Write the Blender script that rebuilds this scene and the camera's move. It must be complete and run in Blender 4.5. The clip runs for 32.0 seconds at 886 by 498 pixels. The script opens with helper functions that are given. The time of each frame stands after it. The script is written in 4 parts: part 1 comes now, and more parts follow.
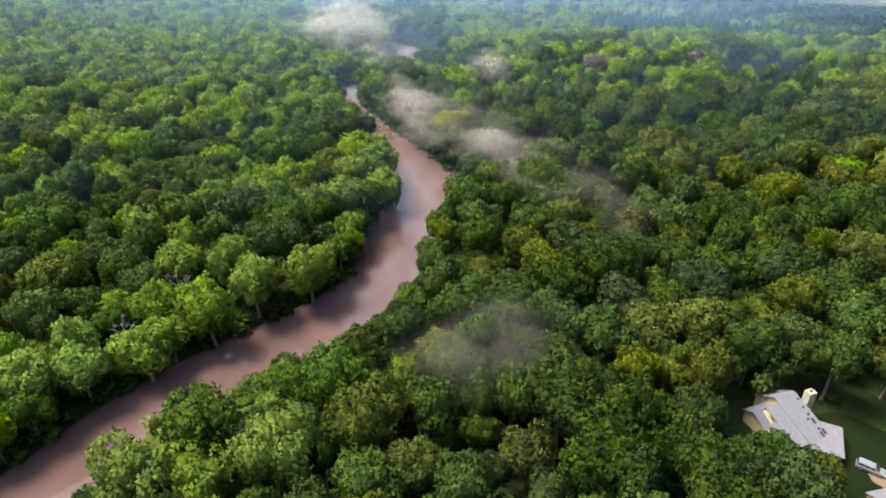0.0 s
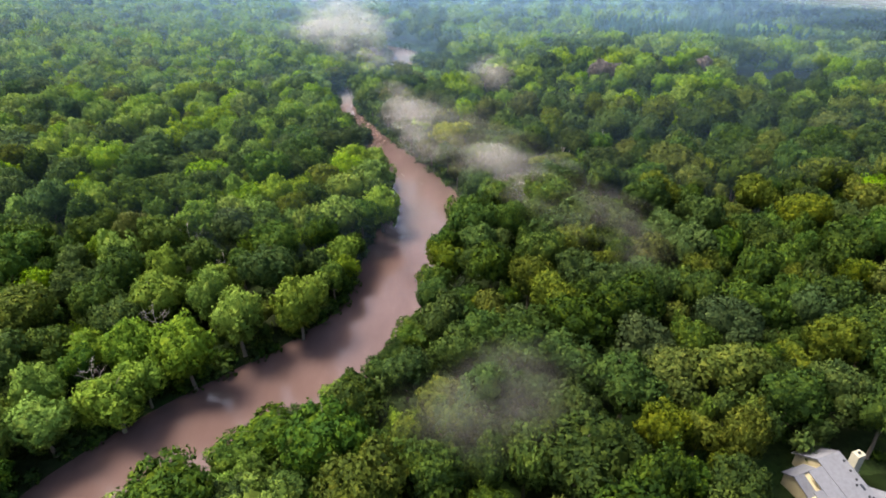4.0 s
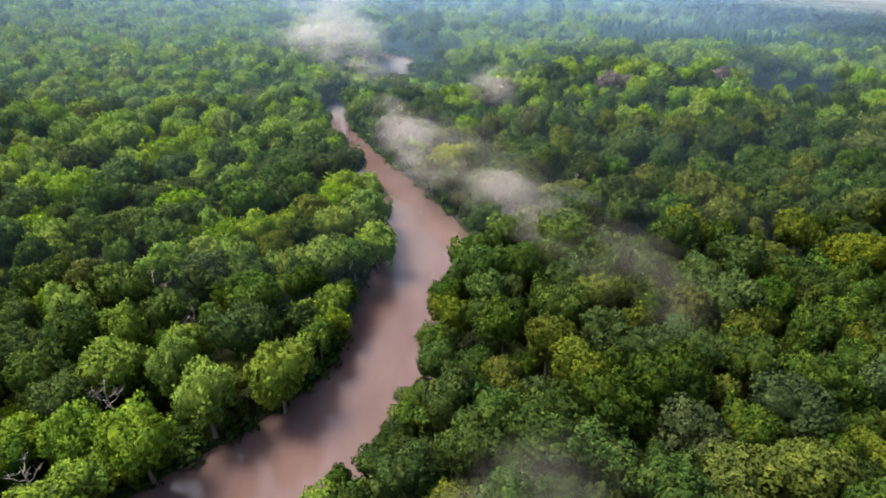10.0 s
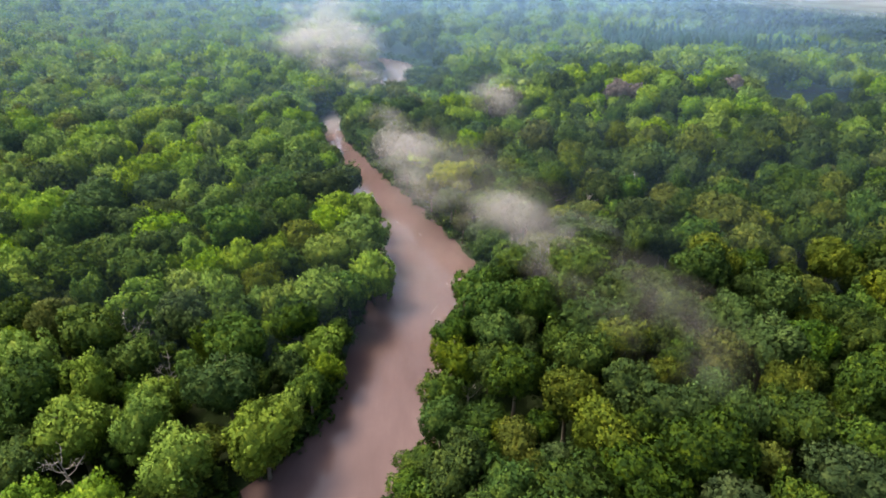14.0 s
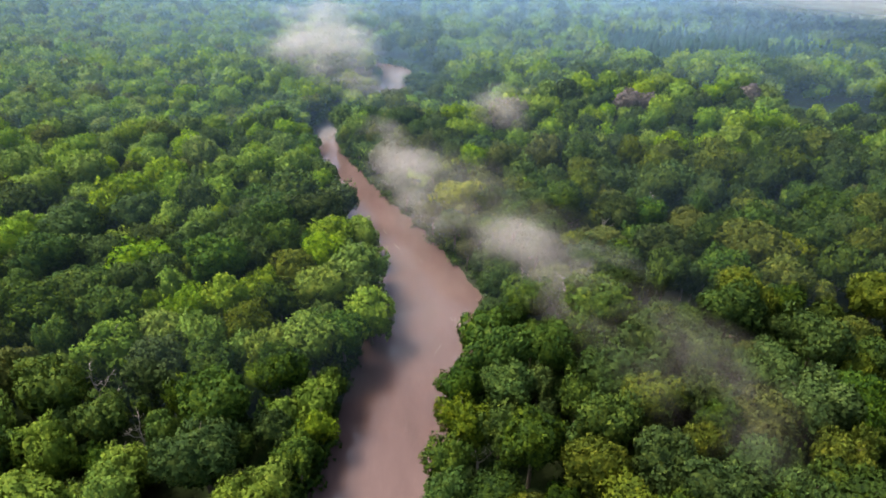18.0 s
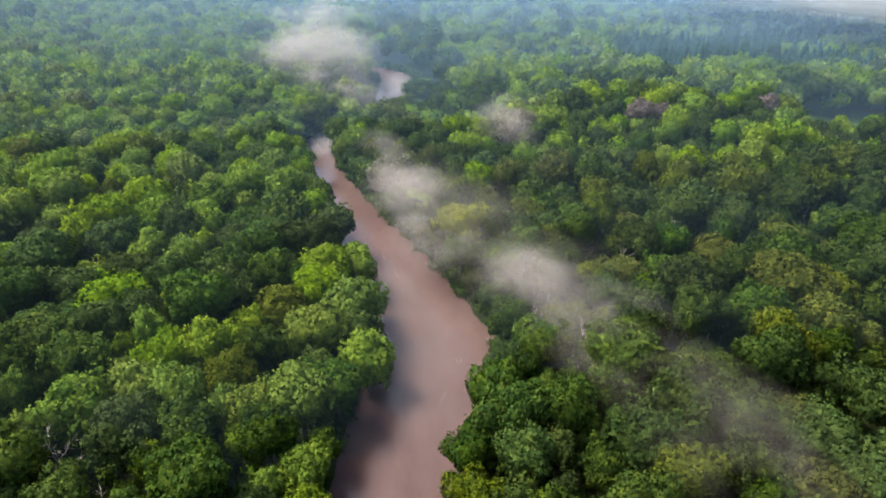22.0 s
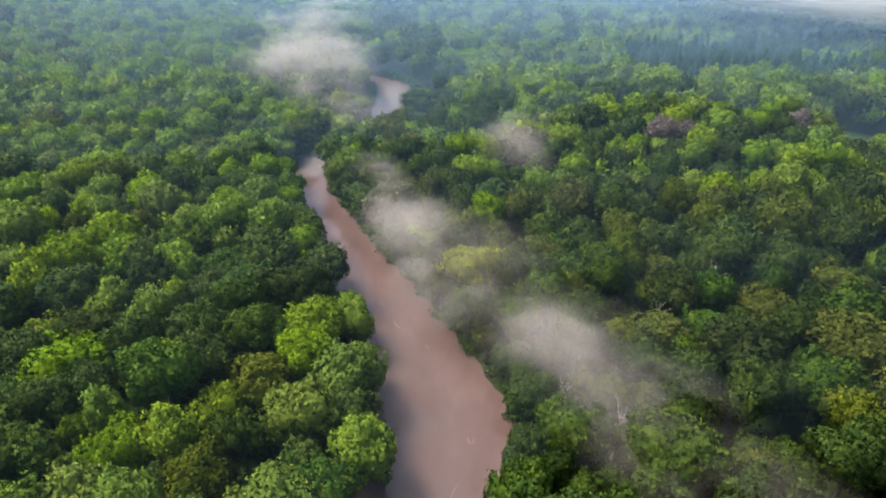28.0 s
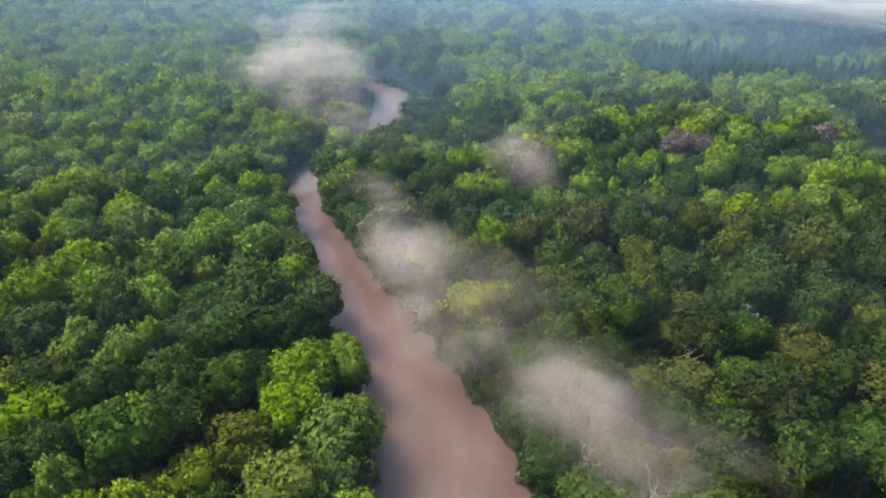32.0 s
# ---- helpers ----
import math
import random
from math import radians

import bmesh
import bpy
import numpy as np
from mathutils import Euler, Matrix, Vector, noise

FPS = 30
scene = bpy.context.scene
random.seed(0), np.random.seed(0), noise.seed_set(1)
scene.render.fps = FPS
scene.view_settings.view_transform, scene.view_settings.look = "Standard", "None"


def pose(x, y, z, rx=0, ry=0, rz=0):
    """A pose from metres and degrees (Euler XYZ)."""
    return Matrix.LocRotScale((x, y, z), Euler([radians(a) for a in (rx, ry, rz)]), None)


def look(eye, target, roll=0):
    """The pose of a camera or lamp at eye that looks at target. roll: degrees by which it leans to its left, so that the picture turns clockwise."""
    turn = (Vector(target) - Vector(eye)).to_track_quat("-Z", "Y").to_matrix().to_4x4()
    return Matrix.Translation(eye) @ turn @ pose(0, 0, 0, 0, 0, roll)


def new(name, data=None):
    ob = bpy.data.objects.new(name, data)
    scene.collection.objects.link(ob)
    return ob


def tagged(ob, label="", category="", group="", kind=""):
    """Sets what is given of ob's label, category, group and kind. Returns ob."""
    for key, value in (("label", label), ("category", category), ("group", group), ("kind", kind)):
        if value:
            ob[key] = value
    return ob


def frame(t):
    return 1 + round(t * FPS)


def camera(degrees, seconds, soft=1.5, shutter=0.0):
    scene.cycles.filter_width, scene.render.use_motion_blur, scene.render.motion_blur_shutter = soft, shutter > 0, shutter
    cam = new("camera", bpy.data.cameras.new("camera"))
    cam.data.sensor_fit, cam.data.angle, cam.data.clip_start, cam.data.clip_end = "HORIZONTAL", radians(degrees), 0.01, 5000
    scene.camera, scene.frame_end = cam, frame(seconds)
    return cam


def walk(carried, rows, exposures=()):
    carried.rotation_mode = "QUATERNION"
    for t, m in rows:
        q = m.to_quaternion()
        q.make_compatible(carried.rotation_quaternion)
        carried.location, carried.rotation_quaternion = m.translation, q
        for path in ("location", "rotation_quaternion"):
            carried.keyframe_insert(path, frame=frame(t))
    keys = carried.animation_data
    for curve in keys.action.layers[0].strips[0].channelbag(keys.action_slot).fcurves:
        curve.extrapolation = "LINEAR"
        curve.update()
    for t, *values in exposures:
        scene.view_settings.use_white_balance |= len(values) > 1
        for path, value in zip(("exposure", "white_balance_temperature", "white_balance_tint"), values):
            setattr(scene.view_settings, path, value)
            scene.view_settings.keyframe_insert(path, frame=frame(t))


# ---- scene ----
# ---- camera: a drone that flies up the valley, about a hundred metres over the river ----
cam = camera(73.3, 32.0, soft=1.8)
PATH = [
    (0, (0.16, 0.45, 98.97), (4.51, 87.22, 49.45), -1.26),
    (2, (0.01, 8.28, 99.31), (4.59, 95.00, 49.72), -1.13),
    (4, (-0.17, 16.59, 99.48), (4.68, 103.27, 49.87), -1.06),
    (6, (-0.35, 25.22, 99.58), (4.80, 111.88, 49.95), -1.04),
    (8, (-0.51, 34.04, 99.65), (4.92, 120.68, 50.01), -1.02),
    (10, (-0.65, 42.97, 99.73), (5.05, 129.59, 50.08), -1.01),
    (12, (-0.76, 51.94, 99.84), (5.18, 138.53, 50.17), -0.98),
    (14, (-0.85, 60.92, 99.99), (5.29, 147.47, 50.28), -0.95),
    (16, (-0.93, 69.89, 100.17), (5.39, 156.39, 50.40), -0.92),
    (18, (-1.01, 78.84, 100.36), (5.47, 165.29, 50.51), -0.89),
    (20, (-1.09, 87.78, 100.54), (5.54, 174.17, 50.61), -0.86),
    (22, (-1.18, 96.71, 100.69), (5.59, 183.03, 50.68), -0.86),
    (24, (-1.27, 105.62, 100.80), (5.65, 191.89, 50.70), -0.86),
    (26, (-1.34, 114.50, 100.84), (5.73, 200.73, 50.69), -0.88),
    (28, (-1.36, 123.33, 100.83), (5.87, 209.52, 50.64), -0.89),
    (30, (-1.28, 132.04, 100.76), (6.10, 218.22, 50.58), -0.87),
    (32, (-1.05, 140.55, 100.66), (6.47, 226.76, 50.54), -0.80),
]
walk(cam, [(t, look(eye, target, roll)) for t, eye, target, roll in PATH], exposures=[(0.0, 1.92), (20.0, 1.72), (32.0, 1.5)])
scene.cycles.transparent_max_bounces = 40

# ---- light: a hazy morning, a veiled sun on the left ----
SUN_ELEVATION, SUN_AZIMUTH = radians(60), radians(-70)  # azimuth from +y, clockwise
world = bpy.data.worlds.new("morning_sky")
scene.world = world
world.use_nodes = True
wn = world.node_tree
sky = wn.nodes.new("ShaderNodeTexSky")
sky.sky_type, sky.sun_disc = "NISHITA", False
sky.sun_elevation, sky.sun_rotation = SUN_ELEVATION, SUN_AZIMUTH
sky.air_density, sky.dust_density = 1.0, 4.0
wn.nodes["Background"].inputs["Strength"].default_value = 0.13
wn.links.new(sky.outputs[0], wn.nodes["Background"].inputs["Color"])
sun_data = bpy.data.lights.new("sun", "SUN")
sun_data.energy, sun_data.angle, sun_data.color = 2.7, radians(20), (1.0, 0.93, 0.80)
sun = new("sun", sun_data)
sun_way = Vector((math.sin(SUN_AZIMUTH) * math.cos(SUN_ELEVATION), math.cos(SUN_AZIMUTH) * math.cos(SUN_ELEVATION), math.sin(SUN_ELEVATION)))
sun.matrix_world = look(sun_way * 500, (0, 0, 0))


# ---- materials ----
class Nodes:
    """A small builder for node materials."""

    def __init__(self, name):
        self.mat = bpy.data.materials.new(name)
        self.mat.use_nodes = True
        self.tree = self.mat.node_tree
        self.bsdf = self.tree.nodes["Principled BSDF"]
        self.out = self.tree.nodes["Material Output"]

    def node(self, kind, **values):
        n = self.tree.nodes.new(kind)
        for key, value in values.items():
            n.inputs[key].default_value = value
        return n

    def link(self, a, b):
        self.tree.links.new(a, b)

    def noise(self, vector, scale, detail=4.0, rough=0.6):
        n = self.node("ShaderNodeTexNoise", Scale=scale, Detail=detail, Roughness=rough)
        self.link(vector, n.inputs["Vector"])
        return n.outputs["Fac"]

    def ramp(self, fac, stops):
        n = self.node("ShaderNodeValToRGB")
        while len(n.color_ramp.elements) < len(stops):
            n.color_ramp.elements.new(0.5)
        for e, (at, colour) in zip(n.color_ramp.elements, stops):
            e.position, e.color = at, (*colour, 1) if len(colour) == 3 else colour
        self.link(fac, n.inputs["Fac"])
        return n.outputs["Color"]

    def maths(self, op, a, b=0.0, clamp=False):
        n = self.node("ShaderNodeMath")
        n.operation, n.use_clamp = op, clamp
        for socket, v in zip(n.inputs, (a, b)):
            if isinstance(v, (int, float)):
                socket.default_value = v
            else:
                self.link(v, socket)
        return n.outputs[0]

    def mix(self, fac, a, b, blend="MIX"):
        n = self.node("ShaderNodeMix")
        n.data_type, n.blend_type = "RGBA", blend
        for socket, v in ((n.inputs[0], fac), (n.inputs[6], a), (n.inputs[7], b)):
            if isinstance(v, (int, float)):
                socket.default_value = v
            elif isinstance(v, tuple):
                socket.default_value = (*v, 1)
            else:
                self.link(v, socket)
        return n.outputs[2]

    def bump(self, height, strength, distance):
        n = self.node("ShaderNodeBump", Strength=strength, Distance=distance)
        self.link(height, n.inputs["Height"])
        self.link(n.outputs["Normal"], self.bsdf.inputs["Normal"])


def place_of(b):
    return b.node("ShaderNodeNewGeometry").outputs["Position"]


def object_place(b):
    return b.node("ShaderNodeTexCoord").outputs["Object"]


def leaf_material(name, dark, base, light, hue_swing=0.024):
    """Foliage: one tint a tree, mottled by sprays of leaves, with some light through the leaves."""
    b = Nodes(name)
    at = place_of(b)
    tint = b.node("ShaderNodeAttribute")
    tint.attribute_name = "tint"
    random_tree = b.node("ShaderNodeObjectInfo").outputs["Random"]
    tree = b.maths("FRACT", b.maths("ADD", random_tree, tint.outputs["Fac"]))
    bough = b.noise(at, 0.42, 2.0, 0.5)
    spray = b.noise(at, 1.5, 3.0, 0.7)
    island = b.node("ShaderNodeNewGeometry").outputs["Random Per Island"]
    mott = b.maths("ADD", b.maths("MULTIPLY", bough, 0.5), b.maths("MULTIPLY", spray, 0.5))
    mott = b.maths("ADD", mott, b.maths("SUBTRACT", b.maths("MULTIPLY", island, 0.16), 0.08))
    colour = b.ramp(mott, [(0.26, dark), (0.5, base), (0.76, light)])
    hsv = b.node("ShaderNodeHueSaturation")
    b.link(b.maths("ADD", 0.5 - hue_swing * 0.66, b.maths("MULTIPLY", tree, hue_swing)), hsv.inputs["Hue"])
    other = b.maths("FRACT", b.maths("MULTIPLY", tree, 7.31))
    b.link(b.maths("ADD", 0.90, b.maths("MULTIPLY", other, 0.2)), hsv.inputs["Saturation"])
    third = b.maths("FRACT", b.maths("MULTIPLY", tree, 3.77))
    b.link(b.maths("ADD", 0.80, b.maths("MULTIPLY", third, 0.36)), hsv.inputs["Value"])
    b.link(colour, hsv.inputs["Color"])
    b.link(hsv.outputs[0], b.bsdf.inputs["Base Color"])
    b.bsdf.inputs["Roughness"].default_value = 0.7
    b.bsdf.inputs["Specular IOR Level"].default_value = 0.04
    glow = b.node("ShaderNodeBsdfTranslucent")
    b.link(hsv.outputs[0], glow.inputs["Color"])
    both = b.node("ShaderNodeMixShader")
    both.inputs[0].default_value = 0.28
    b.link(b.bsdf.outputs[0], both.inputs[1])
    b.link(glow.outputs[0], both.inputs[2])
    b.link(both.outputs[0], b.out.inputs["Surface"])
    return b.mat


LEAF = {
    "o": leaf_material("olive_leaves", (0.0058, 0.0133, 0.0064), (0.0237, 0.0453, 0.0082), (0.0831, 0.1161, 0.0140)),
    "m": leaf_material("green_leaves", (0.0086, 0.0221, 0.0083), (0.0334, 0.0650, 0.0118), (0.1073, 0.1477, 0.0196)),
    "b": leaf_material("bright_leaves", (0.0234, 0.0501, 0.0089), (0.0907, 0.1543, 0.0136), (0.2084, 0.2699, 0.0217)),
    "y": leaf_material("yellowing_leaves", (0.0122, 0.0221, 0.0063), (0.0490, 0.0686, 0.0091), (0.1364, 0.1459, 0.0166)),
    "Y": leaf_material("golden_leaves", (0.0544, 0.0771, 0.0113), (0.1658, 0.1999, 0.0151), (0.3076, 0.3070, 0.0255), 0.01),
    "g": leaf_material("silvery_leaves", (0.0086, 0.0181, 0.0078), (0.0295, 0.0526, 0.0140), (0.0915, 0.1251, 0.0305)),
    "G": leaf_material("pale_leaves", (0.0408, 0.0486, 0.0354), (0.1226, 0.1285, 0.0788), (0.2366, 0.2171, 0.1205)),
    "r": leaf_material("reddish_twigs", (0.0450, 0.0408, 0.0458), (0.1046, 0.0880, 0.0792), (0.1908, 0.1476, 0.1176), 0.01),
    "p": leaf_material("needles", (0.0048, 0.0143, 0.0105), (0.0120, 0.0319, 0.0209), (0.0256, 0.0538, 0.0346)),
}


def plain(name, colour, spread=0.25, scale=2.0, rough=0.8, metal=0.0, relief=0.0):
    b = Nodes(name)
    at = object_place(b)
    n = b.maths("ADD", b.maths("MULTIPLY", b.noise(at, scale, 5.0), 0.6), b.maths("MULTIPLY", b.noise(at, scale * 9, 3.0), 0.4))
    lo, hi = (tuple(c * (1 + s * spread) for c in colour) for s in (-1, 1))
    b.link(b.ramp(n, [(0.3, lo), (0.7, hi)]), b.bsdf.inputs["Base Color"])
    b.bsdf.inputs["Roughness"].default_value, b.bsdf.inputs["Metallic"].default_value = rough, metal
    if relief:
        b.bump(n, 0.5, relief)
    return b.mat


BARK = plain("bark", (0.11, 0.085, 0.06), 0.4, 3.0, 0.9, relief=0.05)
PALE_BARK = plain("bleached_bark", (0.21, 0.18, 0.15), 0.35, 2.0, 0.9, relief=0.03)


def ground_material():
    b = Nodes("forest_floor")
    at = place_of(b)
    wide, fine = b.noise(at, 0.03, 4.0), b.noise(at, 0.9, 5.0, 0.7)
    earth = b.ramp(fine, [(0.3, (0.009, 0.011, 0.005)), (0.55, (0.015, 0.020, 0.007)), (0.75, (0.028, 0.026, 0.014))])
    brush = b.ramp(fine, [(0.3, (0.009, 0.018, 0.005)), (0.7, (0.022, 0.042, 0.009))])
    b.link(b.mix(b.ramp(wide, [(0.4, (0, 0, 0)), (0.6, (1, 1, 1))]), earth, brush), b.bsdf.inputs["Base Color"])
    b.bsdf.inputs["Roughness"].default_value = 0.95
    b.bsdf.inputs["Specular IOR Level"].default_value = 0.05
    b.bump(fine, 0.7, 0.3)
    return b.mat


def grass_material(name, k):
    b = Nodes(name)
    at = place_of(b)
    n = b.maths("ADD", b.maths("MULTIPLY", b.noise(at, 0.18, 4.0), 0.6), b.maths("MULTIPLY", b.noise(at, 3.0, 4.0, 0.7), 0.4))
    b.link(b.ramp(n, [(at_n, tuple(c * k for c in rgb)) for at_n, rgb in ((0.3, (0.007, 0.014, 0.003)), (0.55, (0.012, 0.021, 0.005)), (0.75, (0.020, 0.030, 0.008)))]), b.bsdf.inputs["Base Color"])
    b.bsdf.inputs["Roughness"].default_value = 0.9
    b.bsdf.inputs["Specular IOR Level"].default_value = 0.05
    b.bump(n, 0.6, 0.08)
    return b.mat


def water_material():
    """Silty brown flood water: the silt swirls in bands, and wind ruffles only some of the surface."""
    b = Nodes("muddy_water")
    at = place_of(b)
    stretch = b.node("ShaderNodeMapping")
    stretch.inputs["Scale"].default_value = (1.0, 0.35, 1.0)
    b.link(at, stretch.inputs["Vector"])
    silt = b.noise(stretch.outputs[0], 0.07, 6.0, 0.65)
    b.link(b.ramp(silt, [(0.3, (0.062, 0.038, 0.032)), (0.55, (0.081, 0.051, 0.045)), (0.75, (0.105, 0.069, 0.062))]), b.bsdf.inputs["Base Color"])
    ripple = b.noise(stretch.outputs[0], 1.6, 4.0, 0.6)
    b.link(b.ramp(b.noise(at, 0.05, 4.0), [(0.35, (0.04,) * 3), (0.7, (0.14,) * 3)]), b.bsdf.inputs["Roughness"])
    b.bsdf.inputs["IOR"].default_value = 1.33
    b.bump(ripple, 0.22, 0.06)
    return b.mat


# the lawn's low factor puts the trees' shade into its grass colour
GROUND, SHADED_GRASS, MEADOW, WATER = ground_material(), grass_material("shaded_lawn_grass", 0.5), grass_material("meadow_grass", 2.6), water_material()


# ---- helpers ----
def part(name, bm, material, parent=None, label=""):
    """Links a bmesh as one mesh object under a thing or part."""
    me = bpy.data.meshes.new(name)
    bm.to_mesh(me)
    bm.free()
    me.materials.append(material)
    ob = new(name, me)
    ob.parent = parent
    return tagged(ob, label)


def mesh_of(name, verts, faces, material, normals=None, tint=None):
    """A mesh from arrays of corners and triangles."""
    me = bpy.data.meshes.new(name)
    me.vertices.add(len(verts))
    me.vertices.foreach_set("co", np.asarray(verts, np.float32).ravel())
    faces = np.asarray(faces, np.int32)
    me.loops.add(faces.size)
    me.loops.foreach_set("vertex_index", faces.ravel())
    me.polygons.add(len(faces))
    me.polygons.foreach_set("loop_start", np.arange(0, faces.size, faces.shape[1], dtype=np.int32))
    me.update(calc_edges=True)
    me.polygons.foreach_set("use_smooth", np.ones(len(faces), bool))
    if tint is not None:
        a = me.attributes.new("tint", "FLOAT", "POINT")
        a.data.foreach_set("value", np.asarray(tint, np.float32))
    if normals is not None:
        me.normals_split_custom_set_from_vertices(np.asarray(normals, float).tolist())
    me.materials.append(material)
    return me


def box(bm, x0, y0, z0, x1, y1, z1, bevel=0.0):
    m = Matrix.Translation(((x0 + x1) / 2, (y0 + y1) / 2, (z0 + z1) / 2)) @ Matrix.Diagonal((x1 - x0, y1 - y0, z1 - z0, 1))
    made = bmesh.ops.create_cube(bm, size=1, matrix=m)
    if bevel:
        edges = list({e for v in made["verts"] for e in v.link_edges})
        bmesh.ops.bevel(bm, geom=edges, offset=bevel, segments=2, affect="EDGES")
    return bm


def prism(bm, outline, axis_from, axis_to, axis="y"):
    """A solid from an outline in the plane across the given axis."""
    def at(p, d):
        return (p[0], d, p[1]) if axis == "y" else (d, p[0], p[1])
    a = [bm.verts.new(at(p, axis_from)) for p in outline]
    b = [bm.verts.new(at(p, axis_to)) for p in outline]
    bm.faces.new(a), bm.faces.new(b[::-1])
    for i in range(len(a)):
        j = (i + 1) % len(a)
        bm.faces.new((a[i], b[i], b[j], a[j]))
    bmesh.ops.recalc_face_normals(bm, faces=bm.faces)
    return bm


# ---- the river and the ground ----
# along the stream: x, y and half the width of the water
RIVER = [
    (-150, -220, 13), (-135, -60, 13), (-113, 10, 13), (-91, 55, 13), (-74, 83, 13.5), (-64, 98, 14), (-52, 110, 15), (-40, 119, 15.5),
    (-23, 135, 14.5), (-10, 154, 12.8), (-5.5, 172, 13.2), (-2, 191, 13.5), (5, 214, 16.5), (2, 239, 13), (-5, 262, 11.5), (-13, 284, 10.5),
    (-22, 309, 9), (-30.5, 334, 8), (-37, 356, 7.5), (-39, 378, 7), (-34, 400, 6.5), (-22, 420, 6.5), (-8, 445, 7.5), (-2, 475, 10), (-1, 508, 10.5),
    (-20, 535, 7), (-50, 575, 4), (-85, 660, 4), (-90, 800, 4), (-60, 1200, 4), (-60, 2500, 4),
]


def smooth_line(rows, step):
    """A spline through the rows, cut into steps."""
    p = np.array(rows, float)
    p = np.vstack([2 * p[0] - p[1], p, 2 * p[-1] - p[-2]])
    out = []
    for i in range(1, len(p) - 2):
        n = max(2, int(np.hypot(*(p[i + 1] - p[i])[:2]) / step))
        for u in np.arange(n) / n:
            a, b, c, d = p[i - 1], p[i], p[i + 1], p[i + 2]
            out.append(0.5 * (2 * b + (c - a) * u + (2 * a - 5 * b + 4 * c - d) * u**2 + (3 * b - a - 3 * c + d) * u**3))
    out.append(p[-2])
    return np.array(out)


STREAM = smooth_line(RIVER, 5.0)


def past_bank(x, y):
    """Metres from the water's edge, below nought in the stream."""
    x, y = np.asarray(x, float), np.asarray(y, float)
    if x.ndim == 0:
        return (np.hypot(STREAM[:, 0] - x, STREAM[:, 1] - y) - STREAM[:, 2]).min()
    best = np.full(x.shape, 1e9)
    for sx, sy, half in STREAM:
        best = np.minimum(best, np.hypot(x - sx, y - sy) - half)
    return best


def ease(v, a, b):
    u = np.clip((v - a) / (b - a), 0, 1)
    return u * u * (3 - 2 * u)


def height(x, y, bank=None):
    """The lie of the land: a flood plain, with a low ridge on the far right and higher woods on the far left."""
    x, y = np.asarray(x, float), np.asarray(y, float)
    bank = past_bank(x, y) if bank is None else bank
    h = -1.6 + 3.2 * ease(bank, -3.0, 4.0) + 0.8 * ease(bank, 5, 60)
    h = h + 0.35 * np.sin(x * 0.09 + 1.0) * np.sin(y * 0.07) * ease(bank, 2, 15)
    h = h + 11.0 * np.exp(-(((x - 130) / 75) ** 2) - ((y - 385) / 45) ** 2)
    h = h + 10.0 * ease(-x, 150, 500) * ease(y, 350, 700) + 8.0 * ease(x, 200, 420) * ease(y, 520, 720)
    return h


def ground_lines(dense, reach):
    out = np.geomspace(8, reach, 16)
    return np.concatenate([dense[0] - out[::-1], dense, dense[-1] + out])


gx = ground_lines(np.arange(-300, 321, 5.0), 4500)
gy = ground_lines(np.arange(-40, 701, 5.0), 4500)
GX, GY = np.meshgrid(gx, gy)
GZ = height(GX, GY)
idx = np.arange(GX.size).reshape(GX.shape)
quads = np.stack([idx[:-1, :-1], idx[:-1, 1:], idx[1:, 1:], idx[1:, :-1]], -1).reshape(-1, 4)
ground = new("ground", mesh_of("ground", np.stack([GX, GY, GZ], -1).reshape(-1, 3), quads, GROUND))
tagged(ground, "very dark forest floor with leaf litter and brush under the trees", "ground", kind="structure")


def ribbon(line, z, extra=0.0, across=6):
    ahead = np.gradient(line[:, :2], axis=0)
    ahead /= np.linalg.norm(ahead, axis=1, keepdims=True)
    side = np.stack([-ahead[:, 1], ahead[:, 0]], 1)
    k = np.linspace(-1, 1, across)
    v = line[:, None, :2] + side[:, None] * (k[None, :, None] * (line[:, 2] + extra)[:, None, None])
    v = np.concatenate([v, np.full(v.shape[:2] + (1,), z)], -1)
    i = np.arange(v.shape[0] * across).reshape(-1, across)
    return v.reshape(-1, 3), np.stack([i[:-1, :-1], i[:-1, 1:], i[1:, 1:], i[1:, :-1]], -1).reshape(-1, 4)


water = new("river_water", mesh_of("river_water", *ribbon(STREAM, 0.0, 3.0), WATER))
tagged(water, "muddy reddish brown river water winding through the forest", "river", kind="structure")

# ---- trees ----
def ball(level):
    bm = bmesh.new()
    bmesh.ops.create_icosphere(bm, subdivisions=level, radius=1)
    bmesh.ops.triangulate(bm, faces=bm.faces)
    v = np.array([p.co for p in bm.verts])
    f = np.array([[p.index for p in face.verts] for face in bm.faces])
    bm.free()
    return v, f


BALL = {n: ball(n) for n in (1, 2, 3, 4)}


